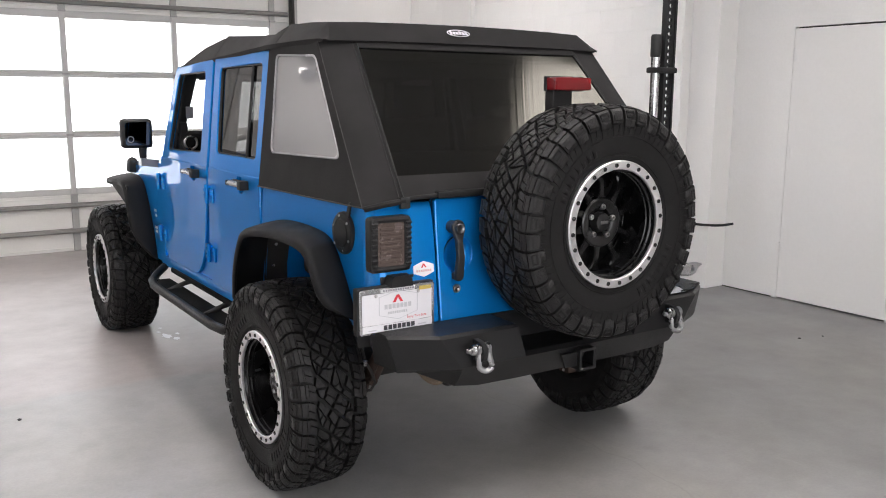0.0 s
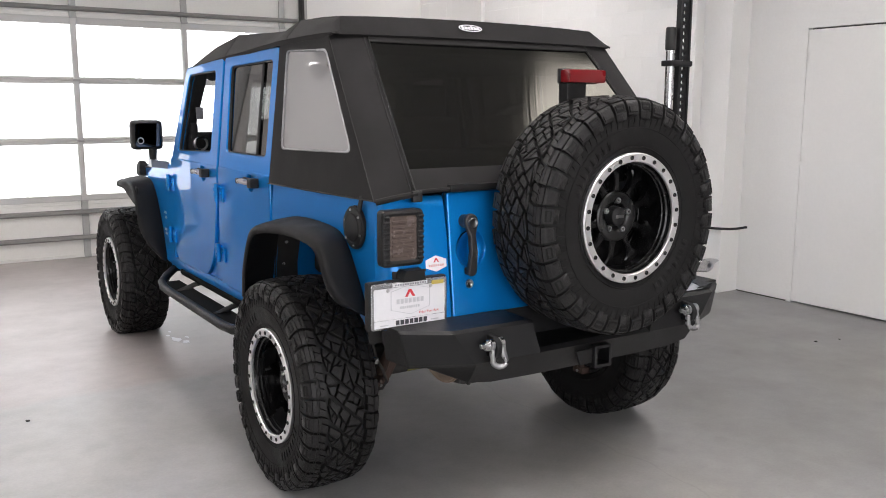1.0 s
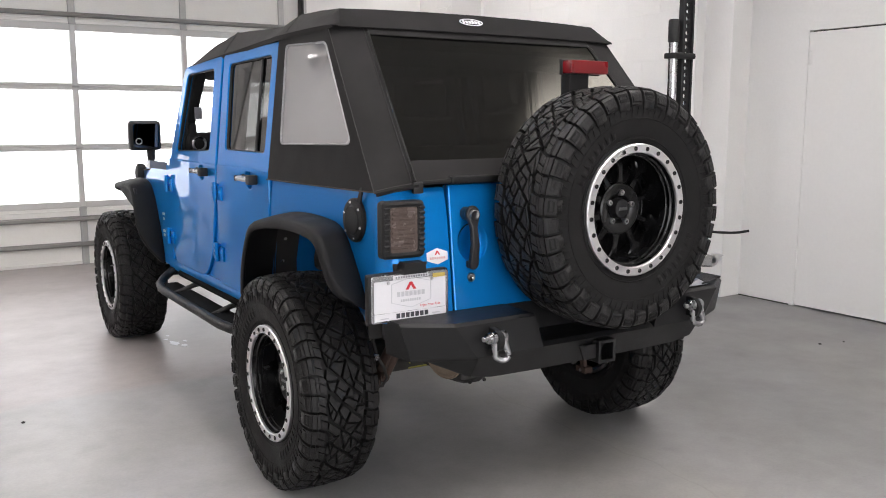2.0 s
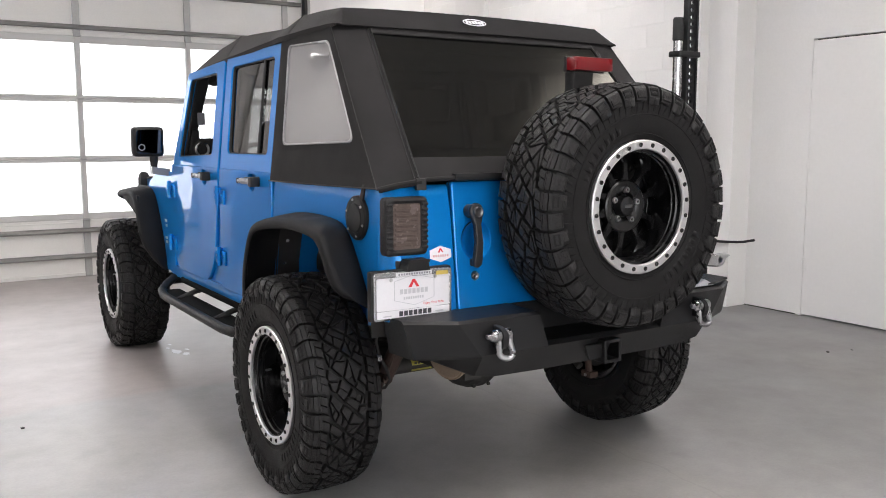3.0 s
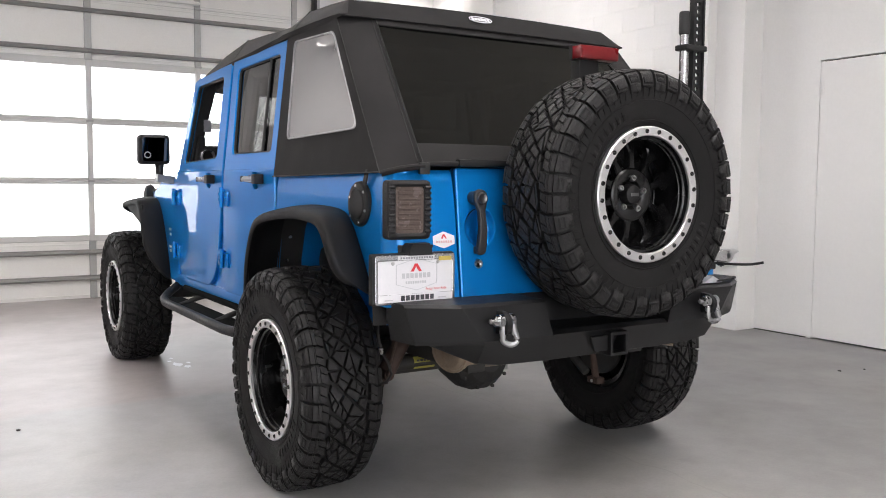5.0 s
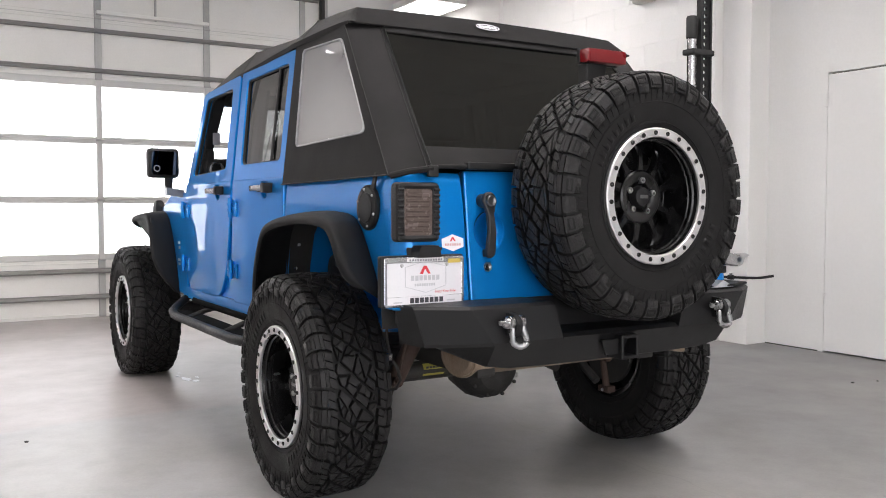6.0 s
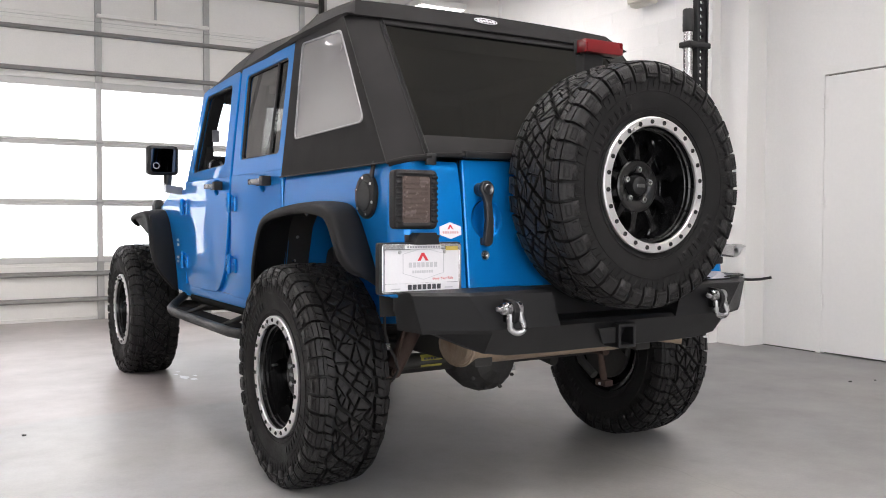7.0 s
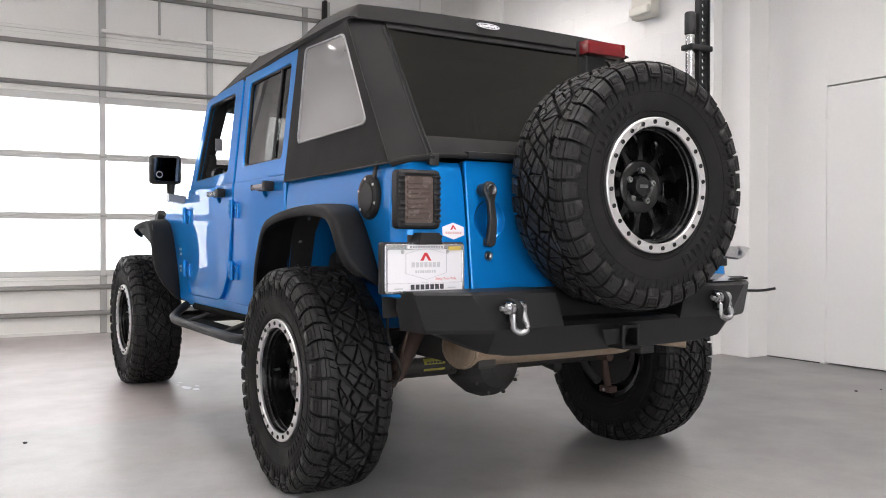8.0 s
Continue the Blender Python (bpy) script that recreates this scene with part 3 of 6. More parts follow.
bm = box(EAST_BLOCK - 0.16, EAST_BLOCK - 0.118, 2.42, 2.66, 2.985, 3.06, 0.018, 3)
part("front_grille", bm, BEIGE, box_ob, "lighter front cover")
part("bracket", box(EAST_BLOCK - 0.06, EAST_BLOCK + 0.011, 2.44, 2.50, 3.10, 3.24, 0.004, 1), GD_RAIL, box_ob)

bar = thing("wall_hook", "thin dark steel rod with a tap, low on the white wall", "hook")
part("rod", tube([(3.525, 1.93, 0.545), (3.50, 1.88, 0.548), (3.545, 1.70, 0.553), (3.60, 1.55, 0.553), (3.66, 1.475, 0.553), (3.70, 1.435, 0.557), (3.757, 1.371, 0.574)], 0.011, 10), COAT_BLACK, bar)
part("collar", tube([(3.557, 1.665, 0.553), (3.575, 1.62, 0.552)], 0.02, 10), COAT_BLACK, bar)
part("tap", tube([(3.566, 1.643, 0.525), (3.566, 1.643, 0.585)], [0.010, 0.013], 8), DULL_STEEL, bar, "small grey tap")

random.seed(3)
for x, y, r in ((-1.745, 1.335, 0.012), (2.94, 0.13, 0.012), (3.13, 0.08, 0.008)):
    bm = bmesh.new()
    bmesh.ops.create_icosphere(bm, subdivisions=1, radius=r)
    for v in bm.verts:
        v.co = Vector((v.co.x * random.uniform(0.7, 1.3), v.co.y * random.uniform(0.7, 1.3), max(v.co.z * 0.5, -0.3 * r)))
    ob = tagged(part("floor_crumb", bm, DARK), "tiny dark crumb of dirt on the floor", "debris", "crumbs on the floor")
    ob.location = (x, y, 0.3 * r)

# dried white paint smears on the floor by the front wheel
for k, (x, y, r) in enumerate(((-0.677, 2.492, 0.030), (-0.640, 2.40, 0.022), (-0.70, 2.62, 0.012), (-0.60, 2.52, 0.012), (-0.66, 2.72, 0.010))):
    rim = [(x + r * (0.6 + 0.8 * random.random()) * math.cos(radians(a)), y + 1.8 * r * (0.5 + 0.9 * random.random()) * math.sin(radians(a))) for a in range(0, 360, 24)]
    tagged(part("paint_smear", slab(rim, (), 0.0002, 0.0014, 0.0003), WHITE_SIGN, smooth=False), "dried white paint smear on the concrete floor", "paint smear", "paint smears on the floor")

# ---------------------------------------------------------------- wheels
TYRE_R, AXLE_Z = 0.443, 0.425


def crown(v):
    return 0.011 * (v / 0.15) ** 2


def cut(poly, point, normal):
    """The part of a convex polygon on the side of a line that its normal points to."""
    out = []
    for i, b in enumerate(poly):
        a = poly[i - 1]
        da = (a[0] - point[0]) * normal[0] + (a[1] - point[1]) * normal[1]
        db = (b[0] - point[0]) * normal[0] + (b[1] - point[1]) * normal[1]
        if da * db < 0:
            f = da / (da - db)
            out.append((a[0] + (b[0] - a[0]) * f, a[1] + (b[1] - a[1]) * f))
        if db >= 0:
            out.append(b)
    return out


def split(polys, point, angle, gap):
    """Cuts polygons along a line, leaving a groove of twice the gap."""
    nx, ny = -math.sin(angle), math.cos(angle)
    out = []
    for p in polys:
        for k in (1, -1):
            q = cut(p, (point[0] + k * nx * gap, point[1] + k * ny * gap), (k * nx, k * ny))
            if len(q) > 2:
                out.append(q)
    return out


def tyre_mesh(flat):
    """A mud-terrain tyre about the x axis, its outer side towards -x: carcass, tread blocks and side lugs."""
    rng = random.Random(5)
    half = [(0.228, 0.118), (0.236, 0.136), (0.252, 0.146), (0.285, 0.156), (0.322, 0.160), (0.355, 0.159), (0.385, 0.155), (0.408, 0.146), (0.417, 0.133), (0.421, 0.105), (0.4235, 0.05), (0.424, 0.0)]
    profile = [(r, -h) for r, h in half] + [(r, h) for r, h in half[::-1][1:]]
    bm = revolve(profile, 120)

    def prism(*rings):
        """A block from its worn top down: the first band is the rounded edge."""
        rows = [[bm.verts.new(p) for p in ring] for ring in rings]
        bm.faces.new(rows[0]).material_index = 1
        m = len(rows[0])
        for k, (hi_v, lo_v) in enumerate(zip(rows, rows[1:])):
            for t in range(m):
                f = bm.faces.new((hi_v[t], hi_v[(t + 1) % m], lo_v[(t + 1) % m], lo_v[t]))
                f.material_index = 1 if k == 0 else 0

    def shrink(p, d):
        """A convex outline drawn in by about d."""
        cx, cy = sum(q[0] for q in p) / len(p), sum(q[1] for q in p) / len(p)
        out = []
        for x, y in p:
            r = math.hypot(x - cx, y - cy)
            f = max(0.35, 1 - 1.5 * d / r)
            out.append((cx + (x - cx) * f, cy + (y - cy) * f))
        return out

    def put(s, v, drop):
        a, r = s / TYRE_R, TYRE_R - crown(v) - drop
        return Vector((v, r * math.cos(a), r * math.sin(a)))

    # middle of the tread: strips between long slanting grooves, cut across into wedges and nicked by sipes
    n = 28
    pitch = 2 * math.pi * TYRE_R / n
    slope = 0.86
    for i in range(n):
        j0 = (0.005 if i % 2 else -0.004)
        j1 = (-0.004 if i % 2 else 0.005)
        g = 0.0072
        strip = [(i * pitch + j0 - 0.09 * slope + g, -0.09), ((i + 1) * pitch + j1 - 0.09 * slope - g, -0.09), ((i + 1) * pitch + j1 + 0.09 * slope - g, 0.09), (i * pitch + j0 + 0.09 * slope + g, 0.09)]
        c = (i + 0.5) * pitch
        # the zigzag edges towards the shoulders
        for side in (-1, 1):
            for k, tilt in ((0.25, 0.28), (0.75, -0.22)):
                point = (c + side * 0.077 * slope + (k - 0.5) * pitch, side * (0.077 - 0.002 * (k > 0.5)))
                ang = tilt * side
                strip = cut(strip, point, (side * math.sin(ang), -side * math.cos(ang)))
        polys = [strip]
        for v in (-0.046, 0.002, 0.047):
            v += rng.uniform(-0.005, 0.005)
            polys = split(polys, (c + v * slope + rng.uniform(-0.006, 0.006), v), math.radians(rng.uniform(138, 158)), 0.0042)
        wedges = []
        for p in polys:
            cx, cy = sum(q[0] for q in p) / len(p), sum(q[1] for q in p) / len(p)
            if rng.random() < 0.95:
                p2 = split([p], (cx + rng.uniform(-0.006, 0.006), cy), math.radians(rng.choice((rng.uniform(35, 62), rng.uniform(75, 105), rng.uniform(5, 25)))), rng.choice((0.0030, 0.0024, 0.0036)))
            else:
                p2 = [p]
            wedges += p2
        blocks = []
        for p in wedges:
            cx, cy = sum(q[0] for q in p) / len(p), sum(q[1] for q in p) / len(p)
            blocks += split([p], (cx, cy), math.radians(rng.uniform(110, 175)), 0.0010) if rng.random() < 0.6 else [p]
        for p in blocks:
            area = 0.5 * abs(sum(p[t][0] * p[(t + 1) % len(p)][1] - p[(t + 1) % len(p)][0] * p[t][1] for t in range(len(p))))
            if area < 6e-5:
                continue
            cx, cy = sum(q[0] for q in p) / len(p), sum(q[1] for q in p) / len(p)
            drop = rng.uniform(0, 0.0022)
            turn = rng.uniform(-0.11, 0.11)
            du, dv = rng.uniform(-0.0022, 0.0022), rng.uniform(-0.0022, 0.0022)
            p = [(cx + du + (x - cx) * math.cos(turn) - (y - cy) * math.sin(turn) + rng.uniform(-0.001, 0.001), cy + dv + (x - cx) * math.sin(turn) + (y - cy) * math.cos(turn)) for x, y in p]
            prism([put(x, y, drop) for x, y in shrink(p, 0.0028)], [put(x, y, drop + 0.0024) for x, y in shrink(p, 0.0006)], [put(x, y, 0.022) for x, y in p])

    # shoulder blocks: a nicked pad, a raised band over the edge and a lug on the side wall, long and short in turn
    count = 40
    step = 2 * math.pi * TYRE_R / count

    def over(s, h, r, side, lift=0.0):
        a = s / TYRE_R
        rr, hh = r - lift, h - lift * (0.2 if h < 0.14 else 0.9)
        return Vector((side * hh, rr * math.cos(a), rr * math.sin(a)))

    def pad(side, s0, s1, prof, bend=0.0, lift=0.011, worn=True):
        """A block over the outline's points, between two places round the tyre."""
        rows = []
        m = len(prof)
        for s, e in ((s0, 1), (s1, -1)):
            tops = [over(s + bend * (1 - k / (m - 1)) + e * 0.0016, h, r, side) for k, (h, r) in enumerate(prof)]
            lows = [over(s + bend * (1 - k / (m - 1)), h, r, side, lift) for k, (h, r) in enumerate(prof)]
            rows.append([bm.verts.new(p) for p in tops + lows[::-1]])
        a, b = rows
        for k in range(2 * m):
            f = bm.faces.new((a[k], a[(k + 1) % (2 * m)], b[(k + 1) % (2 * m)], b[k]))
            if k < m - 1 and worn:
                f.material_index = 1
        bm.faces.new(a)
        bm.faces.new(b[::-1])

    for side in (-1, 1):
        for i in range(count):
            long = i % 2 == 0
            s0 = (i + (0.05 if side < 0 else 0.5)) * step + 0.0036
            s1 = s0 + step - 0.0072
            inner = 0.0865 if long else 0.0945
            bend = 0.012 * (1 if side < 0 else -1)
            mid = s0 + (s1 - s0) * (0.42 if long else 0.55)
            knee = (inner + 0.027, 0.4375 - (inner - 0.08) * 0.1)
            rise = (0.4395 if long else 0.4390)
            # two halves with a sipe, then the inner half of the pad in one
            for a, b in ((s0, mid - 0.0008), (mid + 0.0008, s1)):
                pad(side, a, b, [(inner, rise), knee], bend, 0.018)
            pad(side, s0, s1, [(inner + 0.0283, knee[1] - 0.0004), (0.1275, 0.4345)], bend * 0.3, 0.018)
            band = 0.0010 if long else -0.0004
            pad(side, s0 + 0.0006, s1 - 0.0006, [(0.1295 + band, 0.4345 + band), (0.147 + band, 0.4290 + band)], 0.0, 0.013)
            low = 0.362 if long else 0.376
            pad(side, s0 + 0.0012, s1 - 0.0012, [(0.1485, 0.4255), (0.157, 0.4165), (0.162, 0.402), (0.1655, 0.386), (0.1645, low)], 0.0, 0.012)
            # raised squares on the lug, hollow in the middle
            c0, c1 = s0 + 0.009, s1 - 0.009
            if long:
                for a, b, h0, r0, h1, r1 in ((c0, c0 + 0.006, 0.1578, 0.4175, 0.1652, 0.3935), (c1 - 0.006, c1, 0.1578, 0.4175, 0.1652, 0.3935), (c0, c1, 0.1578, 0.4175, 0.1601, 0.411), (c0, c1, 0.1632, 0.4, 0.1652, 0.3935)):
                    pad(side, a, b, [(h0 + 0.0012, r0 + 0.0007), (h1 + 0.0012, r1)], 0.0, 0.006, False)
            else:
                pad(side, c0 - 0.002, c1 + 0.002, [(0.1655, 0.4055), (0.1692, 0.386)], 0.0, 0.007)
    # fine radial ribs under the shoulder, and the raised rings of the side wall
    for side in (-1, 1):
        # leaning fins, long and short in turn, and two runs of plain raised lettering blocks
        for i in range(80):
            a0 = 2 * math.pi * (i + 0.15) / 80 * TYRE_R
            pad(side, a0, a0 + 0.012, [(0.1620, 0.3700), (0.1622, 0.356), (0.1606, 0.340 if i % 2 else 0.328)], 0.010, 0.006, False)
        for run in (0.35, 0.35 + math.pi):
            for i in range(8):
                a0 = (run + 0.105 * i) * TYRE_R
                pad(side, a0, a0 + 0.030, [(0.1602, 0.314), (0.1606, 0.300), (0.1572, 0.280)], 0.0, 0.005, False)
        merge(bm, revolve([(0.330, side * 0.1580), (0.3285, side * 0.1618), (0.3255, side * 0.1618), (0.324, side * 0.1580)], 96))
        merge(bm, revolve([(0.262, side * 0.1480), (0.2605, side * 0.1515), (0.2575, side * 0.1512), (0.256, side * 0.1460)], 96))
    if flat:
        for v in bm.verts:
            if v.co.z < -AXLE_Z + 0.05:
                k = min(1, max(0, (-AXLE_Z + 0.05 - v.co.z) / 0.06))
                v.co.x *= 1 + 0.03 * k
                v.co.z = max(v.co.z, -AXLE_Z)
    for v in bm.verts:
        v.co.x *= 0.925
    bmesh.ops.recalc_face_normals(bm, faces=bm.faces)
    for f in bm.faces:
        f.smooth = len(f.verts) == 4 and f.calc_area() > 0.00035 and abs(f.calc_center_median().yz.length) < 0.38
    me = bpy.data.meshes.new("tyre")
    bm.to_mesh(me)
    bm.free()
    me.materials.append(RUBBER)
    me.materials.append(SCUFFED_LIT_RUBBER)
    return me


def mesh_of(bm, name, material, smooth=True, angle=35):
    ob = part(name, bm, material, None, "", smooth, angle)
    me = ob.data
    bpy.data.objects.remove(ob)
    return me


RING_X = -0.139
rim_bm = revolve([(0.206, RING_X + 0.006), (0.203, RING_X + 0.022), (0.197, -0.09), (0.190, -0.03), (0.196, 0.05), (0.205, 0.11), (0.226, 0.118), (0.228, 0.112), (0.212, 0.105), (0.204, 0.05), (0.198, -0.03), (0.205, -0.09), (0.222, -0.12), (0.230, RING_X + 0.004)], 64, closed=True)
# two drawn steps inside the barrel
for x in (-0.118, -0.098, 0.02):
    merge(rim_bm, revolve([(0.201, x), (0.195 - 0.03 * (x + 0.118), x + 0.004), (0.195 - 0.03 * (x + 0.118), x + 0.010), (0.200, x + 0.014)], 64))
RIM = mesh_of(rim_bm, "rim", GLOSS_BLACK)
ring_bm = revolve([(0.2045, RING_X + 0.008), (0.2045, RING_X - 0.001), (0.2075, RING_X - 0.005), (0.2335, RING_X - 0.005), (0.238, RING_X - 0.001), (0.238, RING_X + 0.012)], 96, closed=True)
RING = mesh_of(ring_bm, "beadlock_ring", ALLOY)
bolt_bm = revolve([(0.0001, -0.006), (0.0045, -0.006), (0.0075, -0.0045), (0.0085, 0.0), (0.0085, 0.003)], 10)
BOLT = mesh_of(bolt_bm, "bolt", GLOSS_BLACK)
# ten waisted spokes in a dished centre, flaring into one another at the rim and at the hub
secs = []
for r, w, x, t in ((0.070, 0.0215, -0.046, 0.032), (0.086, 0.0235, -0.047, 0.032), (0.094, 0.0185, -0.047, 0.030), (0.104, 0.0145, -0.046, 0.028), (0.120, 0.0120, -0.045, 0.026), (0.138, 0.0115, -0.043, 0.026),
                   (0.154, 0.0135, -0.041, 0.026), (0.166, 0.0170, -0.039, 0.027), (0.176, 0.0225, -0.037, 0.028), (0.184, 0.0310, -0.035, 0.029), (0.194, 0.0480, -0.033, 0.030)):
    w = min(w, r * math.tan(math.pi / 10) * 0.985)
    secs.append([(x + 0.002, r, -w), (x - 0.003, r, -w * 0.72), (x - 0.003, r, w * 0.72), (x + 0.002, r, w), (x + t, r, w * 0.86), (x + t, r, -w * 0.86)])
sp = loft(secs, cyclic=True, caps=True)
SPOKE = mesh_of(sp, "spoke", GLOSS_BLACK)
hub_bm = revolve([(0.0001, -0.036), (0.040, -0.036), (0.047, -0.040), (0.052, -0.050), (0.060, -0.056), (0.089, -0.058), (0.095, -0.054), (0.096, -0.02), (0.0001, -0.02)], 48)
# black disc added behind the spokes for the dark inside of the wheel
SHADE_DISC = mesh_of(revolve([(0.0001, 0.040), (0.10, 0.040), (0.188, 0.030), (0.193, 0.036), (0.10, 0.050), (0.0001, 0.050)], 48), "shade_disc", GLOSS_BLACK)
HUB = mesh_of(hub_bm, "hub", GLOSS_BLACK)
cap_bm = revolve([(0.0001, -0.104), (0.026, -0.103), (0.033, -0.099), (0.036, -0.09), (0.038, -0.066)], 32)
for k in range(6):
    a = radians(60 * k + 30)
    merge(cap_bm, revolve([(0.0001, -0.1), (0.005, -0.1), (0.006, -0.097), (0.006, -0.09)], 8), Matrix.Translation((-0.001, 0.029 * math.cos(a), 0.029 * math.sin(a))))
CAP = mesh_of(cap_bm, "centre_cap", COAT_BLACK)
badge_bm = box(-0.1065, -0.1035, -0.019, 0.019, -0.006, 0.006, 0.001, 1)
BADGE = mesh_of(badge_bm, "badge", DULL_STEEL)
nut_bm = revolve([(0.0001, -0.098), (0.0055, -0.098), (0.0062, -0.108), (0.0095, -0.108), (0.0115, -0.104), (0.0115, -0.085)], 12)
NUT = mesh_of(nut_bm, "lug_nut", STEEL, smooth=False)
VALVE = mesh_of(tube([(-0.05, 0.188, 0), (-0.085, 0.181, 0)], 0.005, 8), "valve", STEEL)
TYRES = {True: tyre_mesh(True), False: tyre_mesh(False)}


def wheel(parent, m, flat, spin=0.0, label=""):
    w = share("wheel", RIM, parent, m)
    w["label"] = label or "black ten-spoke alloy wheel with a silver bolted ring"
    tagged(share("tyre", TYRES[flat], w, pose(0, 0, 0)), "black mud-terrain tyre with a chunky tread")
    turn = pose(0, 0, 0, spin)
    tagged(share("beadlock_ring", RING, w, turn), "machined silver ring")
    for k in range(24):
        a = radians(15 * k + spin + 7)
        share("bolt", BOLT, w, pose(RING_X - 0.004, 0.2205 * math.cos(a), 0.2205 * math.sin(a)))
    for k in range(10):
        share("spoke", SPOKE, w, turn @ pose(0, 0, 0, 36 * k + 18))
    share("hub", HUB, w, turn)
    share("shade_disc", SHADE_DISC, w, pose(0, 0, 0))
    share("centre_cap", CAP, w, pose(0.032, 0, 0) @ turn)
    share("badge", BADGE, w, pose(0.032, 0, 0))
    for k in range(5):
        a = radians(72 * k + spin + 20)
        share("lug_nut", NUT, w, pose(0.045, 0.058 * math.cos(a), 0.058 * math.sin(a)))
    share("valve", VALVE, w, turn)
    return w


# ---------------------------------------------------------------- the off-road car
car = thing("off_road_car", "lifted blue four-door off-road car with a black soft top", "car")
WHEELBASE, HUB_X = 2.947, 0.841
wheel(car, pose(-HUB_X, 0, AXLE_Z), True, 4)
wheel(car, pose(-HUB_X, WHEELBASE, AXLE_Z), True, 11)
wheel(car, pose(HUB_X, 0, AXLE_Z, 0, 0, 180), True, 2)
wheel(car, pose(HUB_X, WHEELBASE, AXLE_Z, 0, 0, 180), True, 9)
wheel(car, pose(0.030, -0.882, 1.162, 0, 0, 90), False, 3, "spare wheel with a silver bolted ring on the tailgate")


def side_x(z):
    """Half width of the body at height z: upright to the belt, leaning in above."""
    return 0.80 if z < 1.25 else 0.80 - 0.132 * (z - 1.25)


def rear_y(z):
    """The rear face leans out a little towards its foot."""
    return -0.64 - 0.11 * (1.25 - z)


def on_side(s):
    return lambda u, v, w: (s * (side_x(v) + w), u, v)


def on_rear(u, v, w):
    return (u, rear_y(v) - w, v)


def barrel(bm, s):
    """Rolls the upper part of a side panel gently inwards."""
    for z in (1.07, 1.09, 1.11, 1.13, 1.15, 1.17, 1.19, 1.21):
        bmesh.ops.bisect_plane(bm, geom=bm.verts[:] + bm.edges[:] + bm.faces[:], plane_co=(0, 0, z), plane_no=(0, 0, 1))
    for v in bm.verts:
        v.co.x -= s * roll_in(v.co.z)
    return bm


def roll_in(z):
    return 0.014 * (max(0.0, z - 1.06) / 0.18) ** 2


ARCH = [(0.3742, 0.66), (0.3736, 0.86), (0.322, 1.01), (0.262, 1.070), (0.10, 1.098), (-0.10, 1.103), (-0.31, 1.090), (-0.38, 1.040), (-0.462, 0.923), (-0.515, 0.833), (-0.530, 0.775)]
for s in (-1, 1):
    # rear quarter of the tub with its wheel arch, then the rounded rear corner
    outline = [(-0.600, 1.238), (0.375, 1.238), (0.375, 0.64)] + ARCH + [(-0.600, 0.775)]
    part("quarter_panel", barrel(slab(outline, (), -0.010, 0.0, 0.003, on_side(s)), s), BLUE, car)
    plan = [(0.80, 0.0)] + [(0.75 + 0.05 * math.cos(radians(a)), 0.05 - 0.05 + 0.04 * 0 - 0.05 * math.sin(radians(a)) + 0.0) for a in range(15, 91, 15)] + [(0.538, -0.05)]
    secs = []
    for z, d in ((0.772, 0.012), (0.780, 0.0), (0.90, 0.0), (1.06, 0.0), (1.12, roll_in(1.12)), (1.16, roll_in(1.16)), (1.20, roll_in(1.2)), (1.23, roll_in(1.23)), (1.243, 0.024), (1.243, 0.05)):
        row = []
        for i, (x, y) in enumerate(plan):
            f = i / (len(plan) - 1)
            yy = -0.600 + y * ((-0.600 - rear_y(z)) / 0.05)
            row.append((s * (x - d * (1 - f)), min(yy + d * f, -0.59) if i else -0.600, z))
        secs.append(row)
    part("corner_panel", thicken(loft(secs), 0.004), BLUE, car)
    # inner wheel housing
    well = ((0.46, 0.55), (0.372, 0.66), (0.370, 0.86), (0.320, 1.006), (0.261, 1.066), (0.10, 1.106), (-0.10, 1.111), (-0.315, 1.098), (-0.388, 1.046), (-0.47, 0.93), (-0.525, 0.835), (-0.54, 0.7))
    # the liner is widened inwards in place of shade deep in the arch
    liner = part("arch_liner", loft([[(s * x, y, z) for y, z in well] for x in (0.7985, 0.685)]), DARK, car, "black plastic arch liner")
    part("wheel_housing", loft([[(s * x, y, z) for y, z in well] for x in (0.685, 0.47)]), BLUE, car, "blue inner wheel housing")
    part("housing_wall", slab([(0.46, 0.55), (0.40, 0.76), (0.32, 1.02), (0.26, 1.082), (-0.31, 1.100), (-0.39, 1.05), (-0.47, 0.935), (-0.54, 0.66)], (), 0, 0.01, 0.001, lambda u, v, w: (s * (0.47 - w), u, v)), BLUE, car, "blue inner wall of the wheel arch")
    for y, z in ((0.235, 1.075), (0.335, 0.975), (0.375, 0.87)):
        part("liner_clip", moved(revolve([(0.0001, -0.004), (0.006, -0.003), (0.008, 0.0)], 8, "Y"), Matrix.Translation((s * 0.755, y - 0.012, z - 0.012)) @ Matrix.Rotation(radians(25), 4, "X")), STEEL, liner, "small bright clip")
    # sill
    part("sill", loft([[(s * x, y, z) for x, z in ((0.80, 0.655), (0.802, 0.63), (0.795, 0.59), (0.77, 0.575), (0.60, 0.575), (0.60, 0.655))] for y in (0.36, 1.2, 2.06)], cyclic=True, caps=True), BLUE, car)
    # cowl side, ahead of the front door
    part("cowl_side", slab(rounded([(1.965, 0.60), (2.19, 0.61), (2.30, 0.86), (2.38, 1.04), (2.52, 1.06), (2.52, 1.13), (2.30, 1.215), (1.955, 1.215)], 0.02), (), -0.04, 0.0, 0.006, on_side(s)), BLUE, car)

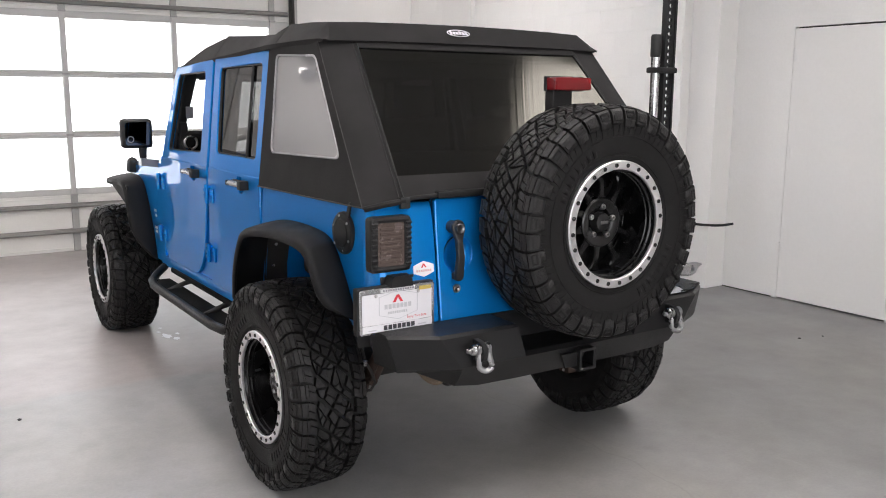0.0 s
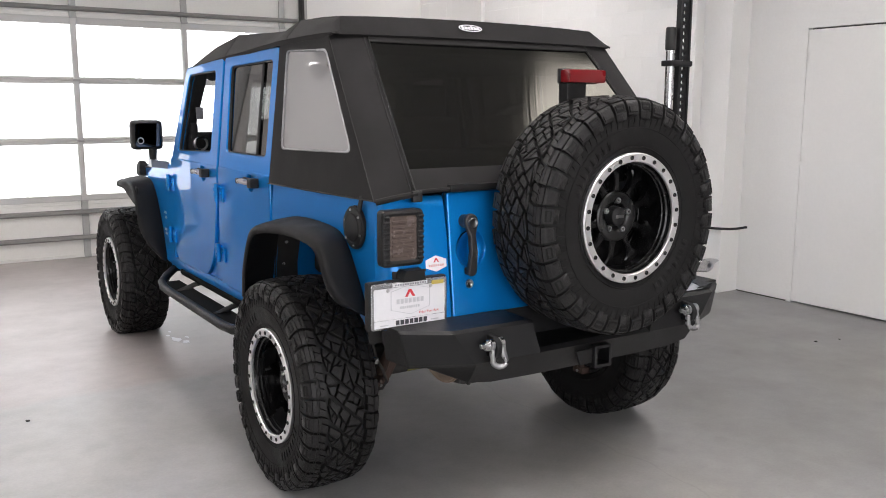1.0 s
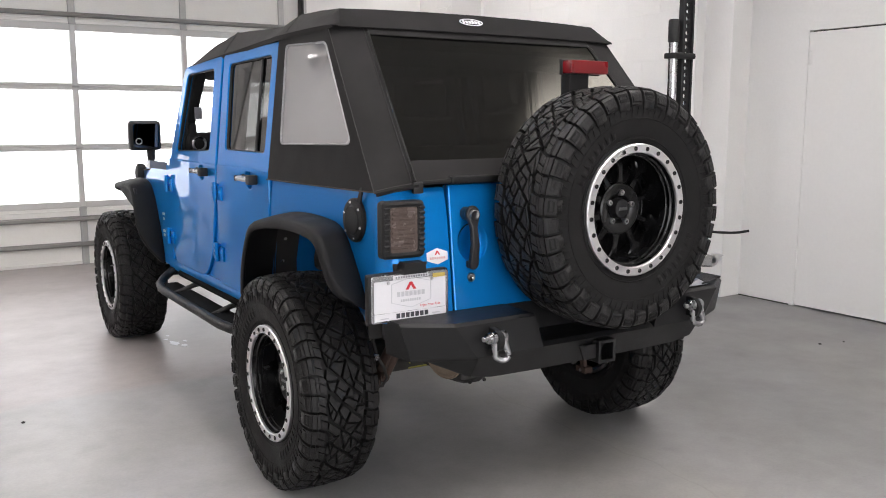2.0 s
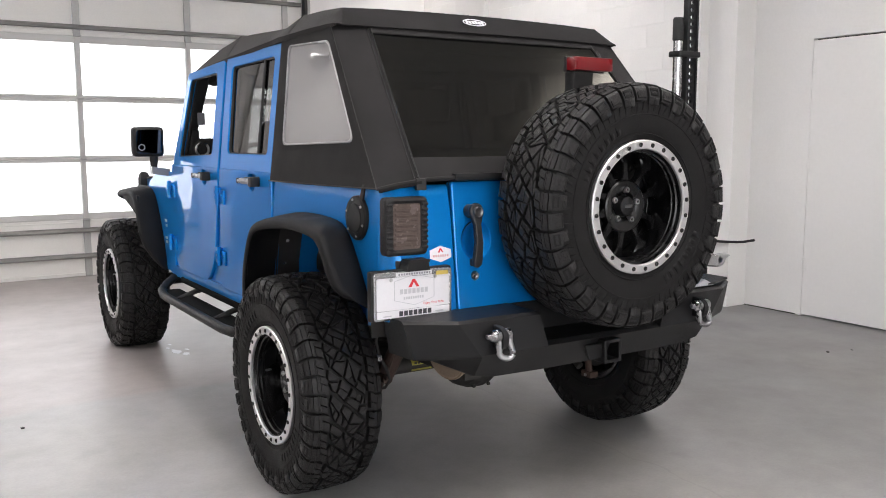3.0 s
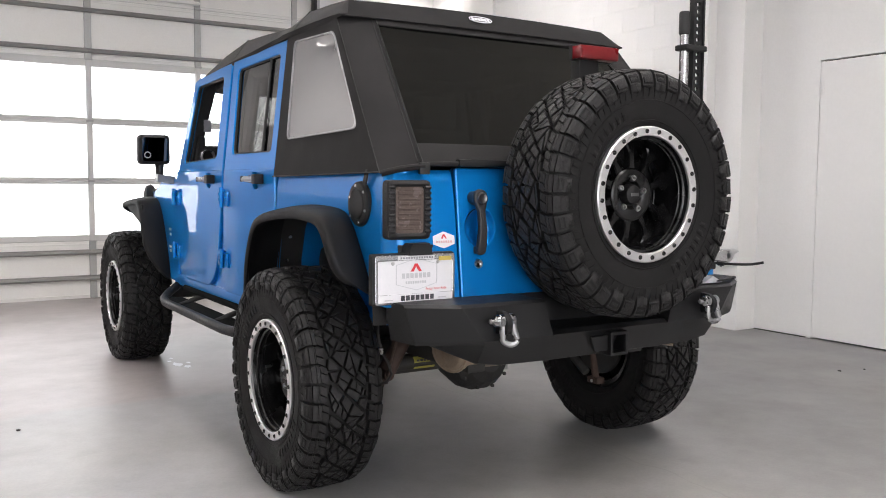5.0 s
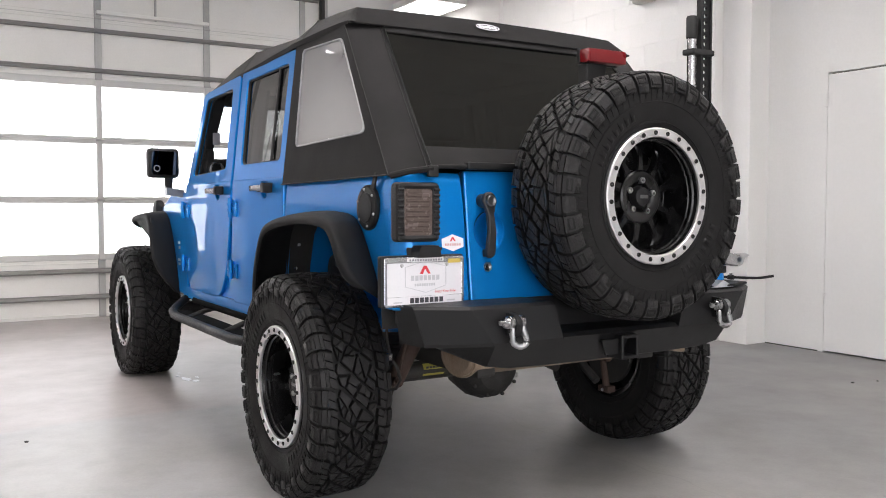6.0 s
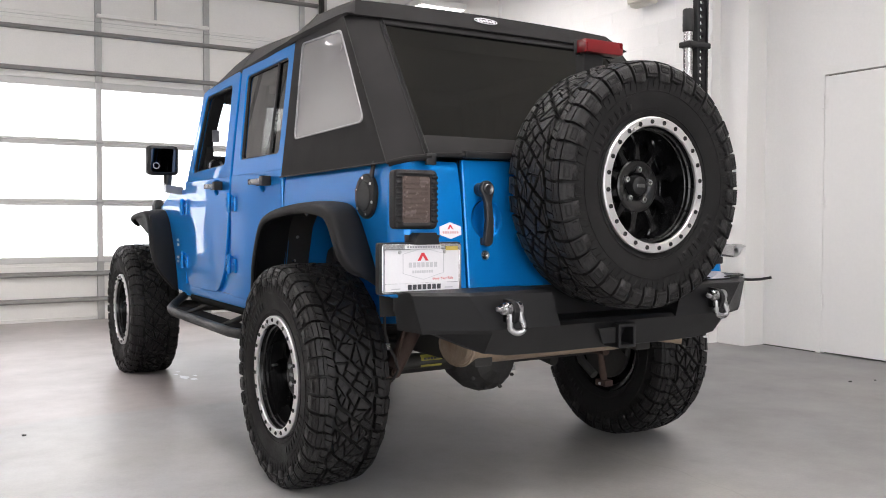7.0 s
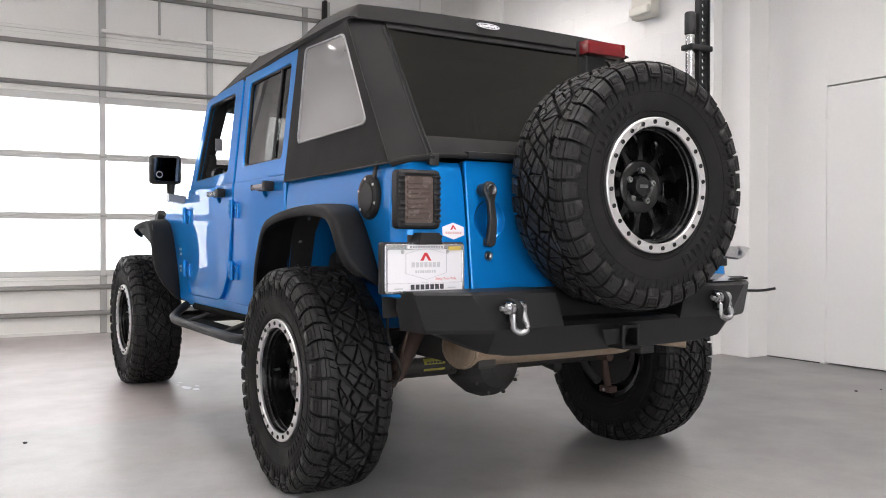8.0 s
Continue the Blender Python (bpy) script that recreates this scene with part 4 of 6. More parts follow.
# floor pan and the inside of the tub
for s in (-1, 1):
    part("body_side", slab([(0.45, 0.61), (2.0, 0.61), (1.97, 1.245), (0.45, 1.245)], (), -0.06, -0.014, 0.004, on_side(s)), BLUE, car)
part("floor_pan", box(-0.76, 0.76, 0.4, 2.1, 0.60, 0.64), DARK, car, smooth=False)
part("cargo_floor", box(-0.465, 0.465, -0.58, 0.4, 0.735, 0.765), DARK, car, smooth=False)
part("cargo_liner", box(-0.47, 0.47, -0.57, 0.6, 0.766, 0.82, 0.01), INTERIOR, car)
part("firewall", box(-0.74, 0.74, 2.05, 2.09, 0.64, 1.2), DARK, car, smooth=False)

# tailgate with its handle
gate_hole = [(-0.437 + 0.062 * math.cos(radians(a)), 1.042 + 0.068 * math.sin(radians(a))) for a in range(0, 360, 12)]
gate = part("tailgate", slab(rounded([(-0.530, 0.792), (0.545, 0.792), (0.545, 1.252), (-0.530, 1.252)], 0.012, 3), [gate_hole], -0.035, 0.003, 0.006, on_rear), BLUE, car)
bm = revolve([(0.064, 0.0), (0.056, -0.012), (0.035, -0.024), (0.0001, -0.028)], 30, "Y")
part("handle_recess", moved(bm, Matrix.Translation((-0.437, rear_y(1.042) - 0.002, 1.042)) @ Matrix.Diagonal((1, -1, 1.06, 1))), BLUE, gate)
hy = rear_y(1.05)
knob = [(-0.4605 + 0.0295 * math.cos(radians(a)), 1.147 + 0.031 * math.sin(radians(a))) for a in range(-40, 221, 13)]
foot_end = [(-0.455 + 0.0185 * math.cos(radians(a)), 0.963 + 0.017 * math.sin(radians(a))) for a in range(180, 361, 20)]
on_handle = lambda u, v, w: (u, hy - 0.024 - w - 0.012 * math.sin(math.pi * min(1, max(0, (v - 0.95) / 0.2))), v)
bm = slab(knob + [(-0.474, 1.10), (-0.471, 1.04), (-0.4735, 0.98)] + foot_end + [(-0.4365, 0.98), (-0.439, 1.04), (-0.446, 1.10)], (), 0.0, 0.022, 0.007, on_handle)
merge(bm, revolve([(0.0001, 0.02), (0.024, 0.02), (0.026, -0.036), (0.0001, -0.036)], 20, "Y"), Matrix.Translation((-0.4605, hy, 1.147)))
box(-0.470, -0.440, hy - 0.03, hy + 0.008, 0.950, 0.976, 0.006, bm=bm)
handle = part("gate_handle", bm, HANDLE_GREY, gate, "charcoal vertical pull handle")
part("push_button", moved(revolve([(0.0001, -0.010), (0.013, -0.010), (0.0165, -0.012), (0.019, -0.009), (0.020, 0.0)], 28, "Y"), Matrix.Translation((-0.4605, hy - 0.045, 1.147))), DULL_STEEL, handle, "grey push button")
part("lock", moved(revolve([(0.0001, -0.004), (0.006, -0.008), (0.013, -0.008), (0.017, -0.003), (0.018, 0.004)], 20, "Y"), Matrix.Translation((-0.452, rear_y(0.914) - 0.003, 0.914))), CHROME, gate, "round chrome lock")
part("gate_seal", box(-0.530, 0.555, -0.628, -0.622, 0.77, 1.25), DARK, car, smooth=False)

# white six-sided dealer sticker on the rear corner
on_sticker = lambda u, v, w: on_rear(u - 0.008, v - 0.006, w)
bm = slab([(-0.626, 1.022), (-0.582, 1.037), (-0.538, 1.022), (-0.538, 0.994), (-0.582, 0.979), (-0.626, 0.994)], (), 0, 0.0015, 0.0004, on_sticker)
sticker = part("sticker", bm, WHITE_SIGN, car, "white six-sided sticker with a red peak")
bm = slab([(-0.594, 1.013), (-0.585, 1.028), (-0.579, 1.028), (-0.570, 1.013), (-0.576, 1.013), (-0.582, 1.022), (-0.587, 1.013)], (), 0.0016, 0.0024, 0.0002, on_sticker)
part("peak", bm, RED_INK, sticker)
faded = surface("faded_red_ink", (0.66, 0.38, 0.38), 0.5, bump=0)
for i in range(7):
    x = -0.614 + i * 0.0095
    part("text_bar", slab([(x, 0.998), (x + 0.0065, 0.998), (x + 0.0065, 1.006), (x, 1.006)], (), 0.0016, 0.0024, 0.0002, on_sticker), faded, sticker)

# ---------------------------------------------------------------- doors, mirrors
def side_door(s, name, lower, win, frame_outer, handle_y, label):
    cup = [(handle_y + 0.045 + 0.046 * math.cos(radians(a)), 1.217 + 0.050 * math.sin(radians(a))) for a in range(0, 360, 15)]
    d = part(name, slab(lower, [cup], -0.035, 0.004, 0.007, on_side(s)), BLUE, car, label)
    part("window_frame", slab(frame_outer, [win], -0.03, 0.002, 0.006, on_side(s)), BLUE, d)
    cx = sum(p[0] for p in win) / len(win)
    cz = sum(p[1] for p in win) / len(win)
    inner = [(cx + (y - cx) * 0.972, cz + (z - cz) * 0.978) for y, z in win]
    part("door_trim", slab(frame_outer, [win], -0.045, -0.031, 0.003, on_side(s)), INTERIOR, d)
    part("window_seal", slab(win, [inner], -0.022, -0.004, 0.003, on_side(s)), PIPING, d, "black rubber seal")
    h = part("door_handle", handle_mesh(s, handle_y), PLASTIC, d, "black handle with a bright grip")
    y = handle_y
    bm = loft([[(s * (0.80 + xx), yy, 1.213 + zz) for xx, zz in ((0.030, -0.014), (0.044, -0.010), (0.048, 0.0), (0.044, 0.010), (0.030, 0.014), (0.024, 0.0))] for yy in (y - 0.032, y + 0.0, y + 0.10, y + 0.125)], cyclic=True, caps=True)
    part("grip", bm, CHROME, h, "bright metal grip")
    bm = revolve([(0.0525, 0.006), (0.048, 0.012), (0.03, 0.024), (0.0001, 0.028)], 24)
    part("handle_cup", moved(bm, Matrix.Translation((s * 0.8005, handle_y + 0.045, 1.217)) @ Matrix.Diagonal((-s, 0.93, 1, 1))), BLUE, d)
    return d, inner


def handle_mesh(s, y):
    bm = bmesh.new()
    for a, b, w in ((y - 0.065, y - 0.020, 0.022), (y + 0.118, y + 0.135, 0.013)):
        b2 = box(min(s * 0.804, s * 0.848), max(s * 0.804, s * 0.848), a, b, 1.213 - w, 1.213 + w, 0.006)
        merge(bm, b2)
    merge(bm, box(min(s * 0.8035, s * 0.812), max(s * 0.8035, s * 0.812), y - 0.06, y + 0.13, 1.196, 1.230, 0.003, 1))
    return bm


def hinge(s, y, z, parent):
    bm = box(min(s * 0.802, s * 0.822), max(s * 0.802, s * 0.822), y - 0.012, y + 0.060, z - 0.040, z + 0.040, 0.006)
    merge(bm, box(min(s * 0.802, s * 0.815), max(s * 0.802, s * 0.815), y - 0.07, y - 0.012, z - 0.046, z + 0.028, 0.005))
    tube([(s * 0.824, y - 0.008, z - 0.048), (s * 0.824, y - 0.008, z + 0.048)], 0.011, 12, bm=bm)
    h = part("door_hinge", bm, BLUE, parent)
    for dy, dz in ((0.03, 0.014), (0.03, -0.014), (-0.05, 0.0)):
        part("hinge_bolt", moved(revolve([(0.0001, -0.005), (0.006, -0.005), (0.008, -0.002), (0.008, 0.003)], 8), Matrix.Translation((s * (0.823 if dy > 0 else 0.816), y + dy, z + dz)) @ Matrix.Diagonal((-s, 1, 1, 1))), BLUE, h)


REAR_LOWER = rounded([(0.388, 1.262), (1.085, 1.262), (1.10, 1.15), (1.105, 0.72), (1.10, 0.645), (0.42, 0.645), (0.385, 0.70)], [0.004, 0.004, 0.02, 0.05, 0.06, 0.03, 0.03], 5)
REAR_WIN = rounded([(0.458, 1.335), (0.986, 1.335), (1.035, 1.757), (0.474, 1.768)], [0.03, 0.03, 0.035, 0.03], 5)
REAR_FRAME = rounded([(0.388, 1.255), (1.085, 1.255), (1.128, 1.815), (0.400, 1.822)], [0.004, 0.004, 0.03, 0.03], 5)
FRONT_LOWER = rounded([(1.112, 1.262), (1.955, 1.262), (1.975, 1.15), (1.985, 0.78), (1.90, 0.645), (1.32, 0.645), (1.20, 0.78), (1.115, 1.16)], [0.004, 0.004, 0.02, 0.06, 0.09, 0.10, 0.12, 0.03], 6)
FRONT_WIN = rounded([(1.235, 1.325), (1.83, 1.305), (1.725, 1.735), (1.262, 1.747)], [0.03, 0.03, 0.04, 0.035], 5)
FRONT_FRAME = rounded([(1.112, 1.255), (1.93, 1.255), (1.765, 1.775), (1.150, 1.808)], [0.004, 0.004, 0.03, 0.03], 5)

for s in (-1, 1):
    d, glass = side_door(s, "rear_door", REAR_LOWER, REAR_WIN, REAR_FRAME, 0.575, "blue rear side door with tinted glass")
    g = part("window_glass", sheet([on_side(s)(y, z, -0.014) for y, z in glass]), TINTED, d, "tinted window glass", smooth=False, facing=(s, 0, 0))
    part("divider", tube([(s * (side_x(1.335) - 0.008), 0.585, 1.335), (s * (side_x(1.76) - 0.008), 0.605, 1.762)], 0.007, 8), PIPING, d, "black divider bar")
    for z in (0.815, 1.124):
        hinge(s, 1.075, z, d)
    d, glass = side_door(s, "front_door", FRONT_LOWER, FRONT_WIN, FRONT_FRAME, 1.290, "blue front side door with its window lowered")
    for z in (0.80, 1.112):
        hinge(s, 1.965, z, d)
    # side mirror on its arm
    hx0, hx1 = sorted((s * 0.808, s * 0.990))
    mir = part("side_mirror", box(hx0, hx1, 2.07, 2.155, 1.302, 1.478, 0.030, 4), PLASTIC, car, "black square side mirror")
    pane = rounded([(hx0 + 0.016, 1.320), (hx1 - 0.016, 1.320), (hx1 - 0.016, 1.460), (hx0 + 0.016, 1.460)], 0.024, 5)
    mg = part("mirror_glass", slab(pane, (), 0, 0.006, 0.001, lambda u, v, w: (u, 2.074 - w, v)), MIRROR_GLASS, mir, "mirror glass darkened for what it reflects")
    ring = [(s * 0.943 + 0.017 * math.cos(radians(a)), 2.066, 1.357 + 0.017 * math.sin(radians(a))) for a in range(0, 375, 15)]
    part("wide_angle_ring", tube(ring, 0.0028, 6, cap=False), GREY_INK, mg, "grey ring of a small round wide-angle mirror")
    bm = tube([(s * 0.865, 2.11, 1.305), (s * 0.866, 2.11, 1.24)], [0.026, 0.022], 12)
    part("mirror_stem", bm, PLASTIC, mir)
    bm = loft([[(s * x, 2.06 + y, z + dz) for y, dz in ((-0.02, 0.0), (0.05, 0.0), (0.05, 0.045), (-0.02, 0.045))] for x, z in ((0.895, 1.20), (0.79, 1.185))], cyclic=True, caps=True)
    # the arm's reflections are put into its grey
    part("mirror_arm", bm, surface("grey_arm", (0.16, 0.165, 0.175), 0.3, bump=0, coat=0.5), mir, "mirror arm, grey for what it reflects")
    # model lettering on the cowl side, too small to read
    for z, w in ((0.905, 0.05), (0.875, 0.035), (0.80, 0.05), (0.775, 0.04)):
        part("text_bar", slab([(2.115, z), (2.115 + w, z), (2.115 + w, z + 0.015), (2.115, z + 0.015)], (), 0.0005, 0.002, 0.0003, on_side(s)), PALE_INK, car)

# B pillars and roof rails behind the frames
for s in (-1, 1):
    part("pillar", slab([(1.06, 1.22), (1.14, 1.22), (1.17, 1.80), (1.10, 1.80)], (), -0.07, -0.034, 0.004, on_side(s)), DARK, car)
    part("pillar", slab([(0.36, 1.22), (0.42, 1.22), (0.43, 1.80), (0.37, 1.80)], (), -0.07, -0.034, 0.004, on_side(s)), DARK, car)

# windscreen frame, glass, cowl
def on_screen(u, v, w):
    f = (v - 1.24) / 0.535
    return (u, 1.985 + (1.79 - 1.985) * f + w, v)
ws = part("windscreen_frame", slab(rounded([(-0.785, 1.215), (0.785, 1.215), (0.722, 1.785), (-0.722, 1.785)], 0.03), [rounded([(-0.715, 1.275), (0.715, 1.275), (0.66, 1.715), (-0.66, 1.715)], 0.04)], -0.03, 0.035, 0.008, on_screen), BLUE, car)
part("windscreen", slab([(-0.72, 1.27), (0.72, 1.27), (0.665, 1.72), (-0.665, 1.72)], (), 0.0, 0.006, 0.001, on_screen), CLEAR, ws, "clear windscreen", smooth=False).visible_shadow = False
for s in (-1, 1):
    trim = slab([(s * x, z) for x, z in ((0.785, 1.215), (0.705, 1.255), (0.628, 1.72), (0.72, 1.785))], (), -0.062, -0.032, 0.006, on_screen)
    part("pillar_trim", trim, INTERIOR, ws, "dark padded pillar trim")
part("header_trim", slab([(-0.72, 1.785), (0.72, 1.785), (0.70, 1.715), (-0.70, 1.715)], (), -0.060, -0.032, 0.006, on_screen), INTERIOR, ws)
part("rear_view_mirror", box(-0.12, 0.12, 1.74, 1.77, 1.60, 1.67, 0.012), PLASTIC, ws)
for s in (-1, 1):
    part("sun_visor", box(min(s * 0.12, s * 0.58), max(s * 0.12, s * 0.58), 1.70, 1.75, 1.70, 1.715, 0.005), INTERIOR, ws)
part("cowl", loft([[(x, y, z + 0.02 * math.cos(x * 1.8)) for x in (-0.78, -0.74, -0.4, 0, 0.4, 0.74, 0.78)] for y, z in ((1.96, 1.20), (2.30, 1.175))]), BLUE, car)

# bonnet, wings, grille and front bumper
secs = []
for y, w, z in ((2.27, 0.765, 1.195), (2.6, 0.735, 1.185), (3.1, 0.675, 1.16), (3.45, 0.62, 1.12), (3.56, 0.60, 1.07)):
    secs.append([(-w, y, z - 0.16), (-w, y, z - 0.03), (-w + 0.03, y, z - 0.002), (-w * 0.5, y, z + 0.016), (0, y, z + 0.022), (w * 0.5, y, z + 0.016), (w - 0.03, y, z - 0.002), (w, y, z - 0.03), (w, y, z - 0.16)])
part("bonnet", thicken(loft(secs), 0.004), BLUE, car, "blue bonnet")
part("engine_bay", box(-0.56, 0.56, 2.1, 3.5, 0.62, 1.03), DARK, car, smooth=False)
slots = [rounded([(x - 0.032, 0.80), (x + 0.032, 0.80), (x + 0.032, 1.06), (x - 0.032, 1.06)], 0.03) for x in (-0.27, -0.18, -0.09, 0.0, 0.09, 0.18, 0.27)]
part("grille", slab(rounded([(-0.56, 0.72), (0.56, 0.72), (0.53, 1.06), (-0.53, 1.06)], 0.04), slots, 0, 0.05, 0.008, lambda u, v, w: (u, 3.56 + w, v)), BLUE, car)
for s in (-1, 1):
    part("headlight", moved(revolve([(0.0001, 0.03), (0.07, 0.02), (0.088, 0.0), (0.09, -0.02)], 28, "Y"), Matrix.Translation((s * 0.43, 3.62, 0.95))), CHROME, car)
    part("front_wing", box(min(s * 0.52, s * 0.70), max(s * 0.52, s * 0.70), 2.3, 3.2, 0.97, 1.02, 0.015), BLUE, car)
bm = loft([[(x, y0 + dy, 0.60 + dz) for dy, dz in ((0, 0), (0.12, 0.02), (0.12, 0.15), (0, 0.17))] for x, y0 in ((-0.82, 3.50), (-0.6, 3.68), (0.6, 3.68), (0.82, 3.50))], cyclic=True, caps=True)
part("front_bumper", bm, COAT_BLACK, car)
# rubber bonnet catches, and a dark bar for the shaded gap along the bonnet's edge
for s in (-1, 1):
    x0 = s * 0.69
    bm = loft([[(x0 + s * dx * f, 3.10 + dy * f, z) for dx, dy in ((-0.03, -0.05), (0.034, -0.042), (0.042, 0.0), (0.034, 0.042), (-0.03, 0.05))] for z, f in ((1.070, 0.6), (1.080, 1.0), (1.125, 1.0), (1.155, 0.85), (1.172, 0.6), (1.178, 0.3))], cyclic=True, caps=True)
    part("bonnet_catch", bm, PLASTIC, car, "black rubber bonnet catch")
    part("bonnet_gap_shade", tube([(s * 0.688, 3.02, 1.135), (s * 0.725, 2.7, 1.158), (s * 0.757, 2.4, 1.172), (s * 0.772, 2.28, 1.180)], 0.006, 6), GAP_SHADE, car, "dark bar for the shaded gap beside the bonnet")



# ---------------------------------------------------------------- flares
def flare(s, path):
    """A moulded flare between its foot on the body and its rolled lip: rows of (lip y, z, reach, foot y, z)."""
    secs = []
    for i, (ly, lz, w, fy, fz) in enumerate(path):
        a, b = path[max(i - 1, 0)], path[min(i + 1, len(path) - 1)]
        d = Vector((b[0] - a[0], b[1] - a[1])).normalized()
        nrm = Vector((-d.y, d.x))
        row = []
        for fx, n in ((0.0, 0.004), (0.35, 0.008), (0.75, 0.008), (0.90, 0.006), (0.965, 0.001), (0.995, -0.008), (1.0, -0.018), (0.985, -0.027), (0.95, -0.031), (0.90, -0.028), (0.87, -0.020), (0.5, -0.010), (0.0, -0.014)):
            k = min(1.0, fx / 0.95)
            q = Vector((fy + (ly - fy) * k, fz + (lz - fz) * k)) + nrm * n
            row.append((s * (0.797 + fx * w), q.x, q.y))
        secs.append(row)
    return loft(secs, cyclic=True, caps=True)


def smooth_path(path, r=0.35, n=4):
    """Rounds the bends of an open path of (y, z, reach) points."""
    out = [path[0]]
    for a, p, b in zip(path, path[1:], path[2:]):
        a, p, b = Vector(a), Vector(p), Vector(b)
        k = min(r, 0.45)
        s0, e0 = p + (a - p) * k, p + (b - p) * k
        for i in range(n + 1):
            t = i / n
            out.append(tuple((1 - t) ** 2 * s0 + 2 * t * (1 - t) * p + t * t * e0))
    out.append(path[-1])
    return out


REAR_FLARE = smooth_path([(-0.530, 0.812, 0.02, -0.535, 0.815), (-0.545, 0.842, 0.075, -0.520, 0.835), (-0.530, 0.878, 0.12, -0.505, 0.865), (-0.502, 0.925, 0.145, -0.468, 0.925), (-0.445, 1.035, 0.150, -0.385, 1.045), (-0.375, 1.083, 0.150, -0.315, 1.097),
                          (-0.15, 1.097, 0.150, -0.10, 1.110), (0.10, 1.078, 0.150, 0.10, 1.105), (0.255, 1.050, 0.150, 0.27, 1.075), (0.315, 0.995, 0.150, 0.325, 1.01), (0.385, 0.855, 0.150, 0.375, 0.87), (0.440, 0.720, 0.135, 0.405, 0.73)], 0.45, 3)
FRONT_FLARE = smooth_path([(2.155, 0.615, 0.03, 2.15, 0.60), (2.165, 0.700, 0.10, 2.175, 0.70), (2.200, 0.800, 0.145, 2.21, 0.79), (2.245, 0.90, 0.150, 2.26, 0.89), (2.275, 1.0, 0.150, 2.325, 1.0), (2.335, 1.068, 0.150, 2.40, 1.075), (2.45, 1.085, 0.150, 2.50, 1.10),
                           (2.72, 1.068, 0.150, 2.72, 1.10), (2.90, 1.055, 0.128, 2.9, 1.08), (3.05, 1.03, 0.075, 3.05, 1.05), (3.14, 1.01, 0.015, 3.14, 1.02)], 0.45, 3)
for s in (-1, 1):
    for path in (REAR_FLARE, FRONT_FLARE):
        f = part("wheel_flare", flare(s, path), FLARE_PLASTIC, car, "textured black moulded wheel flare", angle=50)
for s in (-1, 1):
    web = rounded([(2.29, 1.062), (2.74, 1.056), (2.70, 1.035), (2.29, 0.925)], 0.015)
    part("flare_web", slab(web, (), 0.118, 0.132, 0.004, on_side(s)), FLARE_PLASTIC, car)
    part("wing_liner", loft([[(s * x, y, z) for y, z in ((2.17, 0.62), (2.26, 0.88), (2.36, 1.03), (2.9, 1.02))] for x in (0.79, 0.5)]), DARK, car)

# tubular side steps
for s in (-1, 1):
    pts = [(s * 0.80, 1.99, 0.585), (s * 0.86, 1.96, 0.548), (s * 0.905, 1.90, 0.524), (s * 0.922, 1.80, 0.514), (s * 0.925, 1.7, 0.512), (s * 0.925, 0.75, 0.512), (s * 0.915, 0.62, 0.516), (s * 0.86, 0.54, 0.535), (s * 0.78, 0.52, 0.575)]
    st = part("side_step", tube(pts, 0.024, 14), COAT_BLACK, car, "black tubular side step")
    part("step_plate", box(min(s * 0.798, s * 0.915), max(s * 0.798, s * 0.915), 0.60, 1.90, 0.510, 0.526, 0.006, 1), MATT_RUBBER, st, "dark step plate between the tubes")
    part("inner_tube", tube([(s * 0.785, 1.85, 0.585), (s * 0.785, 0.55, 0.585)], 0.022, 12), MATT_RUBBER, st)
    for y in (0.95, 1.6):
        part("step_bracket", tube([(s * 0.70, y, 0.57), (s * 0.80, y, 0.55), (s * 0.90, y, 0.515)], 0.014, 8), DARK, st)

# ---------------------------------------------------------------- soft top
# rows of the roof: place, half width, height of the edge, crease out from the middle, its height, height of the middle
ROOF = [(1.83, 0.705, 1.768, 0.660, 1.788, 1.795), (1.74, 0.715, 1.778, 0.665, 1.822, 1.838), (1.60, 0.720, 1.785, 0.662, 1.853, 1.870), (1.45, 0.725, 1.793, 0.660, 1.880, 1.898), (1.13, 0.728, 1.811, 0.655, 1.918, 1.934), (0.95, 0.728, 1.818, 0.655, 1.914, 1.930),
        (0.62, 0.729, 1.835, 0.660, 1.899, 1.912), (0.48, 0.730, 1.841, 0.660, 1.896, 1.909), (0.44, 0.735, 1.843, 0.667, 1.904, 1.916), (0.31, 0.735, 1.845, 0.665, 1.928, 1.938), (0.10, 0.734, 1.848, 0.664, 1.925, 1.937),
        (-0.062, 0.731, 1.848, 0.660, 1.917, 1.930), (-0.128, 0.728, 1.846, 0.695, 1.850, 1.856), (-0.135, 0.727, 1.843, 0.700, 1.841, 1.847)]
secs = []
for y, w, ze, xc, zk, zc in ROOF:
    dip = 0.020 if y > -0.1 else 0.008
    row = [(w, y, ze - dip), (w + 0.002, y, ze), ((w + xc) / 2, y, (ze + zk) / 2 + 0.003), (xc, y, zk), (xc * 0.75, y, zk + 0.5 * (zc - zk)), (xc * 0.4, y, zk + 0.85 * (zc - zk)), (0, y, zc)]
    secs.append([(-x, yy, z) for x, yy, z in row] + [(x, yy, z) for x, yy, z in row[:-1][::-1]])
top = part("soft_top_roof", thicken(loft(secs), 0.006), FABRIC, car, "black cloth soft-top roof", angle=24)
